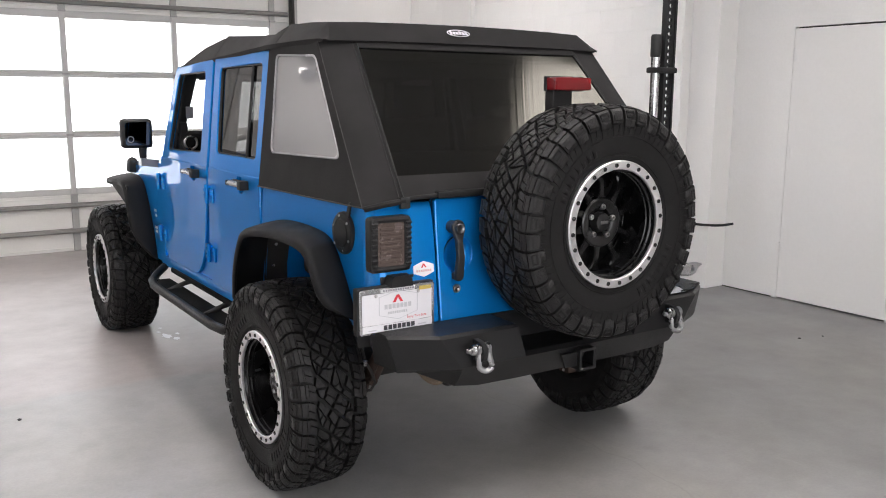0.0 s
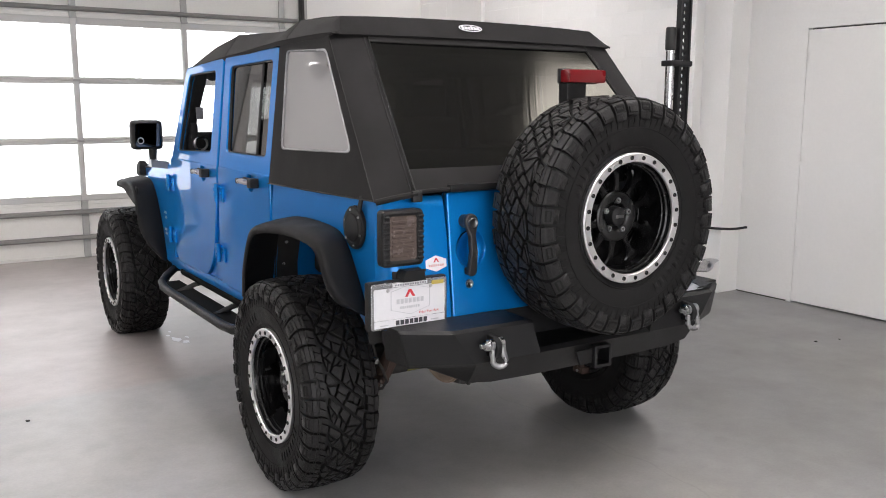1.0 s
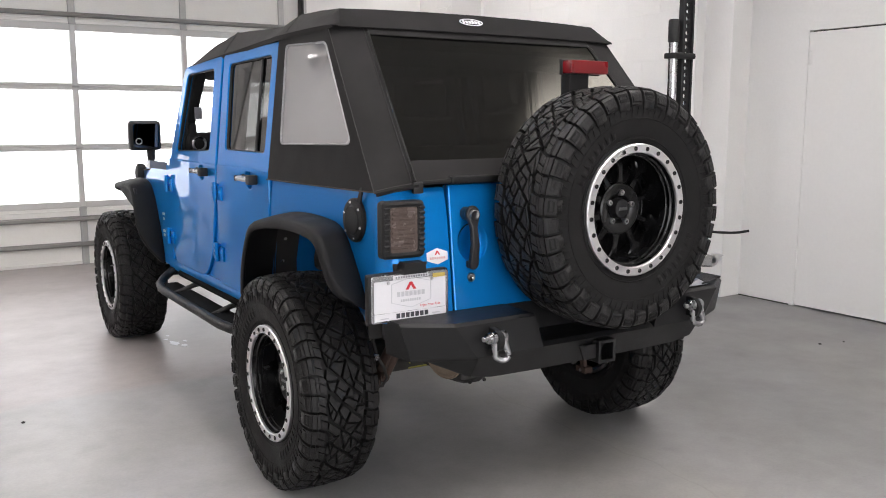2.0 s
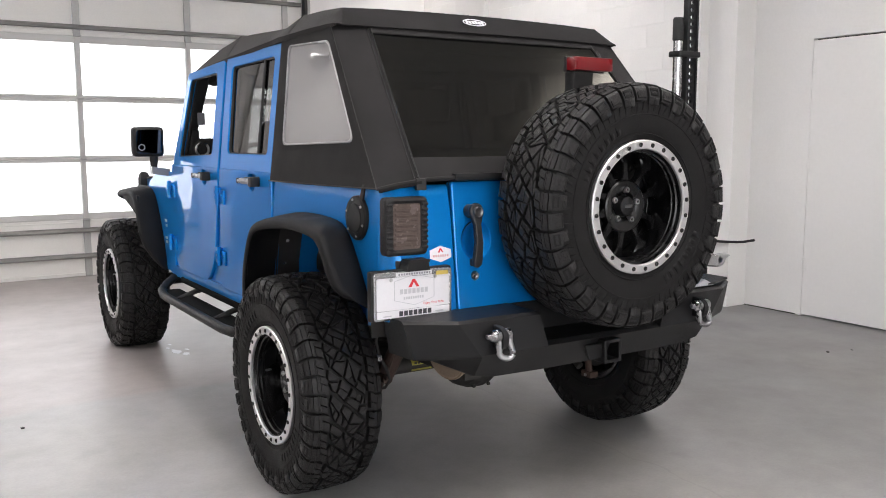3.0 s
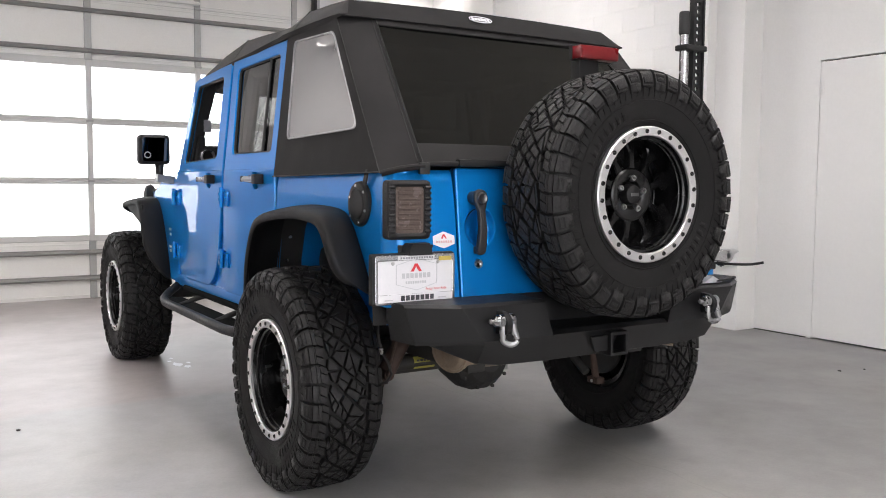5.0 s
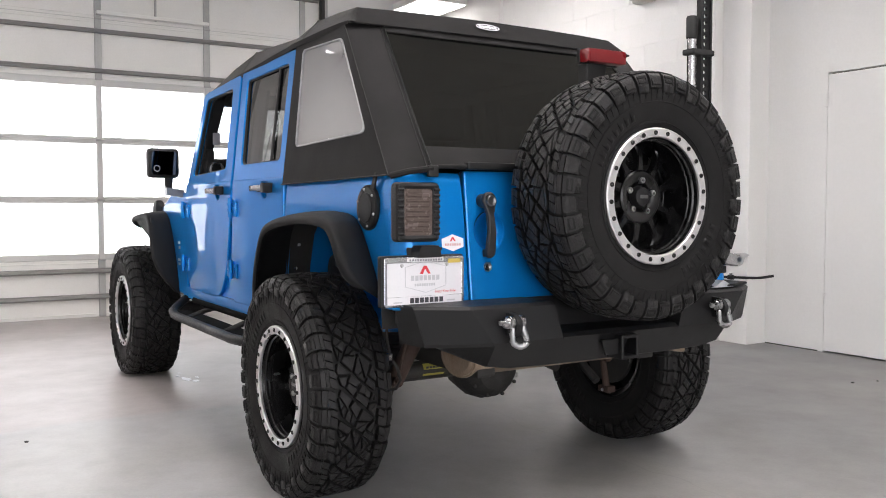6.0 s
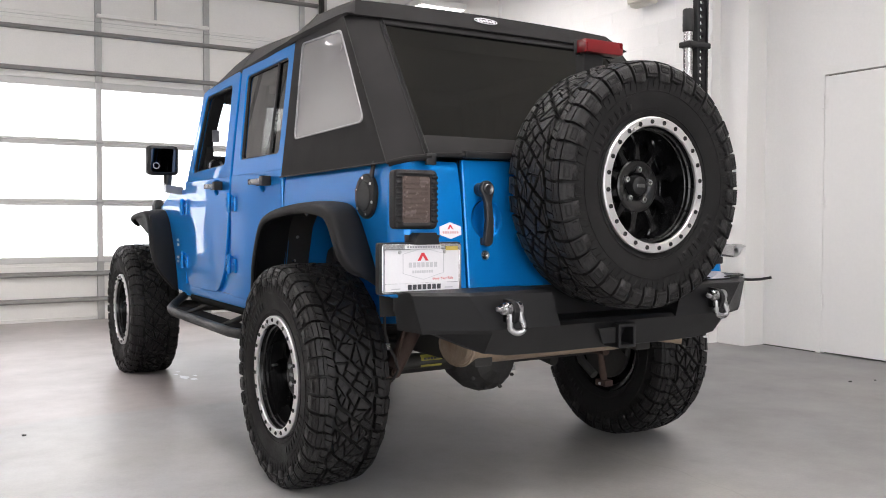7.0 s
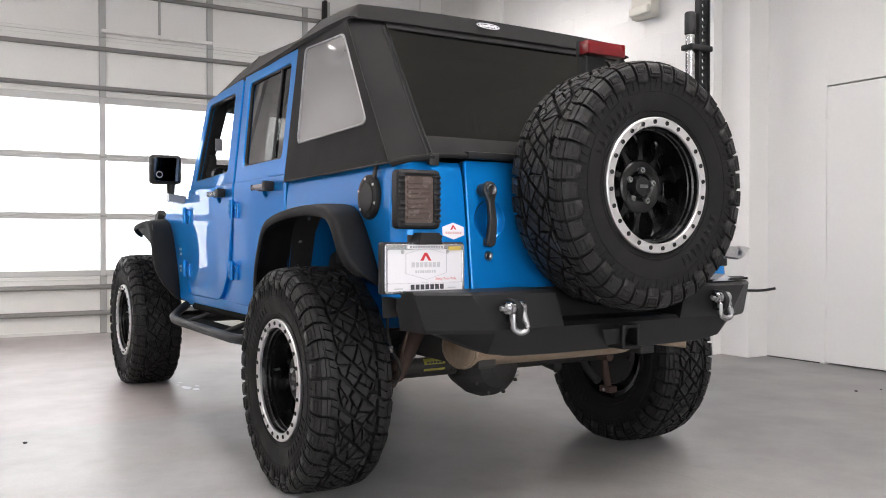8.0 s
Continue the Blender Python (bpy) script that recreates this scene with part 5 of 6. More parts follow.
# stitched seams over the roof
for y, w, ze, xc, zk, zc in (ROOF[4], ROOF[9]):
    pts = [(-w, y, ze + 0.002), (-xc, y, zk + 0.002), (-xc * 0.4, y, zk + 0.85 * (zc - zk) + 0.002), (0, y, zc + 0.002), (xc * 0.4, y, zk + 0.85 * (zc - zk) + 0.002), (xc, y, zk + 0.002), (w, y, ze + 0.002)]
    part("seam", tube(pts, 0.003, 6), PIPING, top)


def on_band(u, v, w):
    """The slanting rear band of the roof; v runs up the slope."""
    return (u, -0.104 + 0.70 * v - 0.71 * (w + 0.003), 1.8915 + 0.71 * v + 0.70 * (w + 0.003))


# oval maker's badge on the band, drawn as a plain pale shape
oval = [(-0.062 + 0.060 * math.cos(radians(a)), 0.022 * math.sin(radians(a))) for a in range(0, 360, 15)]
hole = [(-0.062 + 0.055 * math.cos(radians(a)), 0.017 * math.sin(radians(a))) for a in range(0, 360, 15)]
bg = part("badge", slab(oval, [hole], 0, 0.002, 0.0005, on_band), WHITE_SIGN, top, "pale stitched oval badge")
for i in range(6):
    x = -0.107 + i * 0.0157
    hgt = 0.013 if i in (0, 3) else 0.008
    part("badge_bar", slab([(x, -0.009), (x + 0.012, -0.009), (x + 0.012, hgt), (x, hgt)], (), 0, 0.002, 0.0004, on_band), WHITE_SIGN, bg)

QUARTER = rounded([(0.382, 1.222), (-0.604, 1.232), (-0.086, 1.846), (0.396, 1.832)], [0.004, 0.004, 0.004, 0.004], 2)
QWIN = rounded([(0.264, 1.380), (-0.400, 1.393), (-0.092, 1.783), (0.305, 1.797)], [0.035, 0.05, 0.03, 0.03], 6)
cy = sum(p[0] for p in QWIN) / len(QWIN)
cz = sum(p[1] for p in QWIN) / len(QWIN)
def grow(poly, d):
    return [(cy + (y - cy) * (1 + d), cz + (z - cz) * (1 + d * 1.25)) for y, z in poly]


def billow(s):
    """The slack vinyl of the side window: a fine sheet with a sag under its upper corner and soft waves."""
    a, b, c, d = (Vector(p) for p in ((0.266, 1.378), (-0.404, 1.391), (-0.090, 1.786), (0.307, 1.800)))
    rows = []
    for i in range(31):
        f = i / 30
        row = []
        for j in range(31):
            g = j / 30
            p = (a.lerp(b, g)).lerp(d.lerp(c, g), f)
            edge = min(1.0, 8 * min(f, 1 - f, g, 1 - g))
            r = math.hypot((p.x + 0.045) / 0.10, (p.y - 1.775) / 0.085)
            sag = -0.016 * math.exp(-(r ** 4)) if r < 2 else 0.0
            wave = 0.0015 * math.sin(7.0 * p.x + 13.0 * p.y) + 0.005 * math.sin(math.pi * f) * math.sin(math.pi * g)
            row.append((s * (side_x(p.y) + 0.0048 + edge * (sag + wave)), p.x, p.y))
        rows.append(row)
    return loft(rows)


def seam(s, points, name="seam", r=0.0035, parent=None):
    return part(name, tube(points, r, 6), PIPING, parent)


SEAM = lambda f, s: Vector((s * (0.663 - 0.094 * f), -0.647 + 0.538 * f, 1.256 + 0.590 * f))
CREASE = lambda f, s: Vector((s * (0.806 - 0.082 * f), -0.606 + 0.522 * f, 1.230 + 0.618 * f))
for s in (-1, 1):
    q = part("side_curtain", slab(QUARTER, [QWIN], 0.002, 0.008, 0.002, on_side(s)), FABRIC, car, "black cloth side panel with a clear vinyl window")
    part("window_welt", slab(grow(QWIN, 0.012), [grow(QWIN, -0.022)], 0.004, 0.012, 0.003, on_side(s)), surface("grey_vinyl_edge", (0.30, 0.30, 0.31), 0.25, bump=0), q, "grey welded vinyl edge")
    part("vinyl_window", billow(s), VINYL, q, "grey clear vinyl window", facing=(s, 0, 0))
    part("hem", tube([(s * 0.812, 0.382, 1.224), (s * 0.812, -0.1, 1.228), (s * 0.812, -0.604, 1.234)], 0.003, 6), PIPING, q)
    # rear sail between the side panel and the rear window, gently bulged
    secs = []
    for i in range(9):
        f = i / 8
        a, b = CREASE(f, s), SEAM(f, s)
        row = []
        for j in range(7):
            g = j / 6
            bulge = 0.010 * math.sin(math.pi * g) * (0.4 + 0.6 * math.sin(math.pi * f))
            p = a.lerp(b, g) + Vector((s * 0.6, -0.7, 0.25)) * bulge
            row.append(tuple(p))
        secs.append(row)
    sail = part("corner_sail", thicken(loft(secs), 0.004), FABRIC, car, "black cloth corner panel")
    seam(s, [CREASE(i / 8, s) + Vector((s * 0.003, -0.002, 0.001)) for i in range(9)], parent=sail, r=0.002)
    seam(s, [SEAM(i / 8, s) + Vector((0, -0.005, 0.002)) for i in range(9)], parent=sail, r=0.003)
    seam(s, [SEAM(i / 8, s) + Vector((s * 0.016, -0.0035, 0.0)) for i in range(9)], parent=sail, r=0.0012)
    # strap and buckle at the foot of the sail
    p = SEAM(0, s)
    part("strap", box(min(p.x - 0.02, p.x + 0.02), max(p.x - 0.02, p.x + 0.02), -0.664, -0.648, 1.228, 1.268, 0.004), PIPING, sail, "black buckle")
    part("sail_hem", tube([CREASE(0, s) + Vector((0, -0.01, 0.0)), Vector((s * 0.75, -0.652, 1.246)), SEAM(0, s) + Vector((0, -0.008, 0.0))], 0.011, 8), FABRIC, sail)

# rear curtain: a cloth foot and a dark window
def on_curtain(u, v, w):
    return (u * (0.663 - 0.094 * v), -0.647 + 0.538 * v - w * 0.74, 1.256 + 0.590 * v + w * 0.67)
foot = part("rear_curtain", slab([(-1, 0.0), (1, 0.0), (1, 0.135), (-1, 0.135)], (), 0, 0.005, 0.0015, on_curtain), FABRIC, car, "black cloth foot of the rear curtain")
# the soft sheet sags inwards a little between its edges
bm = loft([[on_curtain(-0.998 + 1.996 * i / 24, 0.13 + 0.87 * k / 16, 0.001 - 0.013 * (1 - (2 * k / 16 - 1) ** 2) * (1 - (i / 12 - 1) ** 6)) for i in range(25)] for k in range(17)])
part("rear_window", bm, REAR_VINYL, foot, "dark tinted vinyl rear window", facing=(0, -1, 1))
part("window_header", slab([(-1, 0.945), (1, 0.945), (1, 1.0), (-1, 1.0)], (), 0.001, 0.006, 0.0015, on_curtain), FABRIC, foot)
part("tailgate_bar", box(-0.527, 0.54, -0.668, -0.638, 1.256, 1.283, 0.008), PLASTIC, foot, "black clamp bar over the tailgate")
part("hem", tube([(-0.665, -0.652, 1.262), (-0.52, -0.655, 1.268), (0.0, -0.655, 1.285), (0.52, -0.655, 1.268), (0.665, -0.652, 1.262)], 0.008, 8), FABRIC, foot)
part("top_liner", loft([[(x, y, 1.79) for x in (-0.70, 0.70)] for y in (1.75, -0.05)]), INTERIOR, car, smooth=False)

# ---------------------------------------------------------------- rear fittings
# tail lamps in black guards
for s in (-1, 1):
    x0, x1 = sorted((s * 0.652, s * 0.818))
    outer = rounded([(x0, 1.008), (x1, 1.008), (x1, 1.208), (x0, 1.208)], 0.018, 4)
    inner = rounded([(x0 + 0.032, 1.032), (x1 - 0.030, 1.032), (x1 - 0.030, 1.184), (x0 + 0.032, 1.184)], 0.008, 3)
    tl = part("tail_lamp", slab(outer, [inner], -0.02, 0.034, 0.012, lambda u, v, w: (u, -0.655 - w, v)), PLASTIC, car, "smoked tail lamp in a ribbed black guard")
    part("lens", box(x0 + 0.026, x1 - 0.024, -0.682, -0.66, 1.026, 1.190, 0.004), SMOKE, tl, "smoked brown lens")
    for i in range(8):
        z = 1.042 + i * 0.0168
        part("lens_rib", box(x0 + 0.038, x1 - 0.040, -0.6845, -0.681, z, z + 0.011, 0.0015, 1), SMOKE, tl)
    for i in range(9):
        z = 1.030 + i * 0.0185
        for xx in (x0 + 0.014, x1 - 0.014):
            part("guard_rib", box(xx - 0.013, xx + 0.013, -0.693, -0.686, z, z + 0.010, 0.003, 1), PLASTIC, tl)

# round fuel filler with its bolts and tether
ff = part("fuel_filler", moved(revolve([(0.0001, -0.016), (0.050, -0.016), (0.054, -0.012), (0.056, -0.014), (0.074, -0.012), (0.080, -0.006), (0.081, 0.006)], 40), Matrix.Translation((-0.802, -0.447, 1.123))), PLASTIC, car, "round black bolted fuel filler door")
for k in range(6):
    a = radians(60 * k + 20)
    part("filler_bolt", moved(revolve([(0.0001, -0.004), (0.004, -0.004), (0.0055, 0.0)], 8), Matrix.Translation((-0.8145, -0.447 + 0.066 * math.cos(a), 1.123 + 0.066 * math.sin(a)))), STEEL, ff, "small bright bolt")
part("tether", slab(rounded([(-0.500, 1.185), (-0.470, 1.185), (-0.500, 1.245), (-0.520, 1.245)], 0.005), (), 0.002, 0.009, 0.002, on_side(-1)), PLASTIC, ff, "black strap")

# number plate holder with a dealer's plate
PX0, PX1, PZ0, PZ1, PY = -0.872, -0.570, 0.798, 0.956, -0.700
holder = part("plate_holder", box(PX0 - 0.011, PX1 + 0.006, PY + 0.003, PY + 0.034, PZ0 - 0.006, PZ1 + 0.008, 0.008), PLASTIC, car, "black plate holder")
part("holder_arm", box(-0.77, -0.63, PY + 0.03, -0.64, 0.80, 0.99, 0.006), PLASTIC, holder)
on_plate = lambda u, v, w: (PX0 + u, PY - w, PZ0 + v)
W, H = PX1 - PX0, PZ1 - PZ0
plate = part("number_plate", slab(rounded([(0, 0), (W, 0), (W, H), (0, H)], 0.008), (), -0.003, 0.001, 0.0005, on_plate), WHITE_SIGN, holder, "white dealer plate with a red peak and grey bars")
part("plate_frame", slab(rounded([(-0.003, -0.003), (W + 0.003, -0.003), (W + 0.003, H + 0.003), (-0.003, H + 0.003)], 0.011), [rounded([(0.007, 0.030), (W - 0.007, 0.030), (W - 0.007, H - 0.016), (0.007, H - 0.016)], 0.005)], -0.006, 0.004, 0.0018, on_plate), SILVER_FRAME, holder, "silver plate frame")
part("frame_band", slab([(0.007, 0.004), (W - 0.007, 0.004), (W - 0.007, 0.029), (0.007, 0.029)], (), 0.0042, 0.0052, 0.0003, on_plate), WHITE_SIGN, holder)
part("frame_band", slab([(0.080, H - 0.014), (W - 0.080, H - 0.014), (W - 0.080, H - 0.001), (0.080, H - 0.001)], (), 0.0042, 0.0052, 0.0003, on_plate), WHITE_SIGN, holder)


def bars(x0, x1, z0, z1, n, material, gap=0.28, w=0.0054):
    step = (x1 - x0) / n
    for i in range(n):
        a = x0 + i * step
        b = a + step * (1 - gap)
        part("text_bar", slab([(a, z0), (b, z0), (b, z1), (a, z1)], (), w, w + 0.0006, 0.0001, on_plate), material, plate)


bars(0.092, 0.224, 0.008, 0.025, 7, DARK_INK, 0.22)
bars(0.030, 0.075, 0.010, 0.014, 1, PALE_INK)
bars(0.236, 0.280, 0.010, 0.014, 1, PALE_INK)
bars(0.090, 0.220, H - 0.011, H - 0.004, 13, GREY_INK, 0.35)
bars(0.098, 0.212, 0.082, 0.099, 7, PALE_INK, 0.25, 0.0012)
bars(0.112, 0.194, 0.063, 0.072, 9, PALE_INK, 0.3, 0.0012)
def lettering(text, x0, z0, size, material, w=0.0014):
    """Flat printed letters on the plate, in the built-in typeface."""
    cu = bpy.data.curves.new("tmp", "FONT")
    cu.body, cu.size, cu.extrude = text, size, 0.0002
    ob = new("tmp", cu)
    me = bpy.data.meshes.new_from_object(ob)
    bpy.data.objects.remove(ob)
    bpy.data.curves.remove(cu)
    bm = bmesh.new()
    bm.from_mesh(me)
    bpy.data.meshes.remove(me)
    for v in bm.verts:
        v.co = on_plate(x0 + v.co.x, z0 + v.co.y, w + v.co.z)
    part("slogan", bm, material, plate, "red printed slogan", smooth=False)


lettering("Enjoy Your Ride", 0.190, 0.039, 0.0125, RED_INK)
hexagon = [(0.155, 0.148), (0.235, 0.128), (0.235, 0.062), (0.155, 0.040), (0.075, 0.062), (0.075, 0.128)]
hexin = [(0.155 + (x - 0.155) * 0.97, 0.094 + (z - 0.094) * 0.965) for x, z in hexagon]
part("outline", slab(hexagon, [hexin], 0.0012, 0.0018, 0.0001, on_plate), PALE_INK, plate)
part("peak", slab([(0.131, 0.104), (0.147, 0.131), (0.157, 0.131), (0.174, 0.104), (0.163, 0.104), (0.152, 0.121), (0.143, 0.104)], (), 0.0019, 0.0026, 0.0001, on_plate), RED_INK, plate)
part("corner_label", slab([(W - 0.062, H - 0.020), (W - 0.012, H - 0.020), (W - 0.012, H - 0.006), (W - 0.062, H - 0.006)], (), 0.0045, 0.005, 0.0001, on_plate), surface("gold_label", (0.55, 0.42, 0.10), 0.4, bump=0), plate)
for x in (0.064, W - 0.064):
    part("plate_screw", moved(revolve([(0.0001, -0.004), (0.005, -0.0035), (0.007, 0.0)], 10, "Y"), Matrix.Translation((PX0 + x, PY - 0.0015, PZ1 - 0.024))), STEEL, plate)
lamp = loft([[(-0.705 + dx * f, y, z) for dx, y in ((-0.055, -0.655), (-0.045, -0.715), (0.040, -0.715), (0.058, -0.655))] for z, f in ((0.957, 1.05), (0.985, 0.95), (0.996, 0.75))], cyclic=True, caps=True)
part("plate_lamp", lamp, PLASTIC, holder, "black plate lamp housing")

# high brake lamp on its stalk
bl = part("brake_lamp", box(-0.098, 0.085, -0.800, -0.750, 1.650, 1.698, 0.006), RED_LENS, car, "red high-level brake lamp")
part("lamp_back", box(-0.100, 0.087, -0.752, -0.735, 1.646, 1.702, 0.004), PLASTIC, bl)
part("stalk", box(-0.075, 0.02, -0.765, -0.715, 1.30, 1.652, 0.006), PLASTIC, bl, "black stalk")

# carrier behind the spare wheel
bm = box(-0.20, 0.24, -0.76, -0.69, 1.08, 1.25, 0.01)
box(-0.04, 0.12, -0.80, -0.74, 0.76, 1.32, 0.01, bm=bm)
part("spare_carrier", bm, COAT_BLACK, car, "black spare wheel carrier")

# ---------------------------------------------------------------- rear bumper
def bumper_section(x, yf, zb, top_z=0.802, xt=None, yback=-0.60, lip=0.05):
    xt = x if xt is None else xt
    return [(xt, yback, top_z), (xt, yf + 0.018, top_z), (xt, yf + 0.004, top_z - 0.010), (x + (xt - x) * 0.1, yf, 0.676), (x, yf + lip * 0.15, 0.664), (x, yf + lip, zb + 0.004), (x, yf + lip + 0.012, zb), (x, min(yback, yf + 0.17), zb + 0.004), (x, yback, zb + 0.05)]


for s in (-1, 1):
    st = [(0.780, -0.635, 0.725, 0.02, 0.01), (0.765, -0.78, 0.685, 0.03, 0.04), (0.555, -0.884, 0.590, 0.055, 0.095), (0.46, -0.887, 0.576, 0.055, 0.09)]
    secs = [bumper_section(s * x, y, z, lip=l, xt=s * (x + sl)) for x, y, z, l, sl in st] + [bumper_section(s * 0.275, -0.890, 0.573, xt=s * 0.315, lip=0.055)]
    wing = part("rear_bumper" if s < 0 else "bumper_wing", loft(secs, cyclic=True, caps=True), COAT_BLACK, car, "black powder-coated steel rear bumper", angle=14)
    # shackle lug and D shackle
    x = s * 0.477 - (0.030 if s < 0 else 0.004)
    lug = slab(rounded([(-0.865, 0.70), (-0.94, 0.70), (-0.955, 0.745), (-0.93, 0.775), (-0.865, 0.78)], 0.02), (), -0.011, 0.011, 0.003, lambda u, v, w: (x + w, u, v))
    part("shackle_lug", lug, COAT_BLACK, wing)
    a0 = arc_points((0, 0), 0.026, 200, 340, 12, "xz")
    path = [(-0.019, 0, 0.066), (-0.018, 0, 0.040)] + [(p[0], 0, p[2] + 0.010) for p in a0] + [(0.018, 0, 0.040), (0.019, 0, 0.066)]
    bow = tube([(x + 0.004 + px + 0.16 * max(0, 0.05 - pz), -0.925 - 0.10 * (0.062 - pz) - 0.25 * px, 0.685 + pz) for px, _, pz in path], [0.0125] * 2 + [0.0105] * 13 + [0.0125] * 2, 12)
    for e in (-1, 1):
        tube([(x + e * 0.011, -0.925, 0.750), (x + e * 0.015, -0.925, 0.750), (x + e * 0.027, -0.925, 0.750), (x + e * 0.030, -0.925, 0.750)], [0.017, 0.021, 0.021, 0.016], 16, bm=bow)
    shk = part("shackle", bow, CHROME, wing, "galvanised steel shackle")
    part("shackle_pin", tube([(x - 0.066, -0.925, 0.750), (x - 0.063, -0.925, 0.750), (x - 0.048, -0.925, 0.750), (x - 0.044, -0.925, 0.750), (x - 0.034, -0.925, 0.750), (x - 0.030, -0.925, 0.750), (x + 0.034, -0.925, 0.750), (x + 0.037, -0.925, 0.750)], [0.005, 0.009, 0.010, 0.019, 0.021, 0.012, 0.012, 0.008], 14), CHROME, shk)
secs = [bumper_section(x, -0.890, 0.573, 0.690, lip=0.055) for x in (-0.276, -0.1, 0.1, 0.276)]
centre = part("bumper_centre", loft(secs, cyclic=True, caps=True), COAT_BLACK, car, "black recessed middle of the rear bumper", angle=14)
part("recess_back", box(-0.33, 0.33, -0.70, -0.61, 0.64, 0.80, 0.004), COAT_BLACK, centre)
part("bumper_bar", box(-0.60, 0.60, -0.66, -0.58, 0.66, 0.78, 0.01), COAT_BLACK, centre)
part("hitch_receiver", slab(rounded([(-0.035, 0.580), (0.050, 0.580), (0.050, 0.668), (-0.035, 0.668)], 0.008), [rounded([(-0.022, 0.593), (0.037, 0.593), (0.037, 0.655), (-0.022, 0.655)], 0.004)], 0.0, 0.22, 0.003, lambda u, v, w: (u, -0.918 + w, v)), COAT_BLACK, centre, "square black tow hitch receiver")
part("hitch_gusset", slab([(-0.115, 0.655), (-0.035, 0.655), (-0.035, 0.600), (-0.095, 0.600)], (), 0, 0.01, 0.002, lambda u, v, w: (u, -0.902 + w, v)), COAT_BLACK, centre)
# latch plate and bracket for the jack at the end of the bumper
latch = part("latch_plate", slab(rounded([(0.50, -0.70), (0.66, -0.74), (0.70, -0.84), (0.62, -0.865), (0.50, -0.85)], 0.01), [rounded([(0.55, -0.78), (0.62, -0.79), (0.63, -0.82), (0.56, -0.82)], 0.008)], 0, 0.008, 0.002, lambda u, v, w: (u, v, 0.806 + w + max(0, (u - 0.5)) * 0.05)), COAT_BLACK, car, "black latch plate on the bumper")
part("latch_wedge", slab([(0.50, 0.0), (0.62, 0.0), (0.56, 0.028)], (), 0, 0.05, 0.002, lambda u, v, w: (u, -0.86 + w, 0.808 + v)), PALE_INK, latch, "pale wedge")

# ---------------------------------------------------------------- lifting jack strapped beside the spare wheel
JX, JY = 0.512, -0.785
holes = [[(JX + 0.009 * math.cos(radians(a)), z + 0.009 * math.sin(radians(a))) for a in range(0, 360, 45)] for z in np.arange(1.00, 2.05, 0.0275)]
jk = part("lifting_jack", slab([(JX - 0.029, 0.90), (JX + 0.029, 0.90), (JX + 0.029, 2.09), (JX - 0.029, 2.09)], holes, -0.005, 0.005, 0.001, lambda u, v, w: (u, JY + w, v)), COAT_BLACK, car, "black perforated lifting jack strapped upright")
for e in (-1, 1):
    part("bar_flange", box(JX + e * 0.027 - 0.004, JX + e * 0.027 + 0.004, JY - 0.014, JY + 0.014, 0.90, 2.09, 0.002, 1), COAT_BLACK, jk)
part("jack_handle", tube([(0.452, JY + 0.01, 1.10), (0.452, JY + 0.01, 1.80)], 0.0175, 14), STEEL, jk, "bright steel handle tube")
part("handle_grip", tube([(0.452, JY + 0.01, 1.785), (0.452, JY + 0.01, 1.79), (0.452, JY + 0.01, 1.868), (0.452, JY + 0.01, 1.875)], [0.018, 0.022, 0.022, 0.018], 14), PLASTIC, jk, "black rubber grip")
part("jack_clamp", box(0.425, 0.545, JY - 0.026, JY + 0.034, 1.722, 1.745, 0.006), PLASTIC, jk, "black clamp strap")
part("jack_runner", box(0.46, 0.57, JY - 0.05, JY + 0.04, 1.10, 1.26, 0.012), COAT_BLACK, jk)
foot = rounded([(0.47, 0.905), (0.565, 0.893), (0.592, 0.905), (0.600, 0.925), (0.632, 0.938), (0.60, 0.947), (0.52, 0.945), (0.47, 0.935)], 0.012, 4)
eye = [(0.568 + 0.013 * math.cos(radians(a)), 0.920 + 0.010 * math.sin(radians(a))) for a in range(0, 360, 30)]
part("jack_foot", slab(foot, [eye], 0, 0.03, 0.006, lambda u, v, w: (u, -0.93 + w, v)), STEEL, jk, "bright steel jack foot with an eye")
part("jack_mount", box(0.64, 0.785, -0.79, -0.655, 0.806, 0.816, 0.003, 1), COAT_BLACK, jk, "black jack mount on the bumper")
part("jack_bracket", box(0.47, 0.505, -0.92, -0.77, 0.87, 0.90, 0.006), COAT_BLACK, jk)

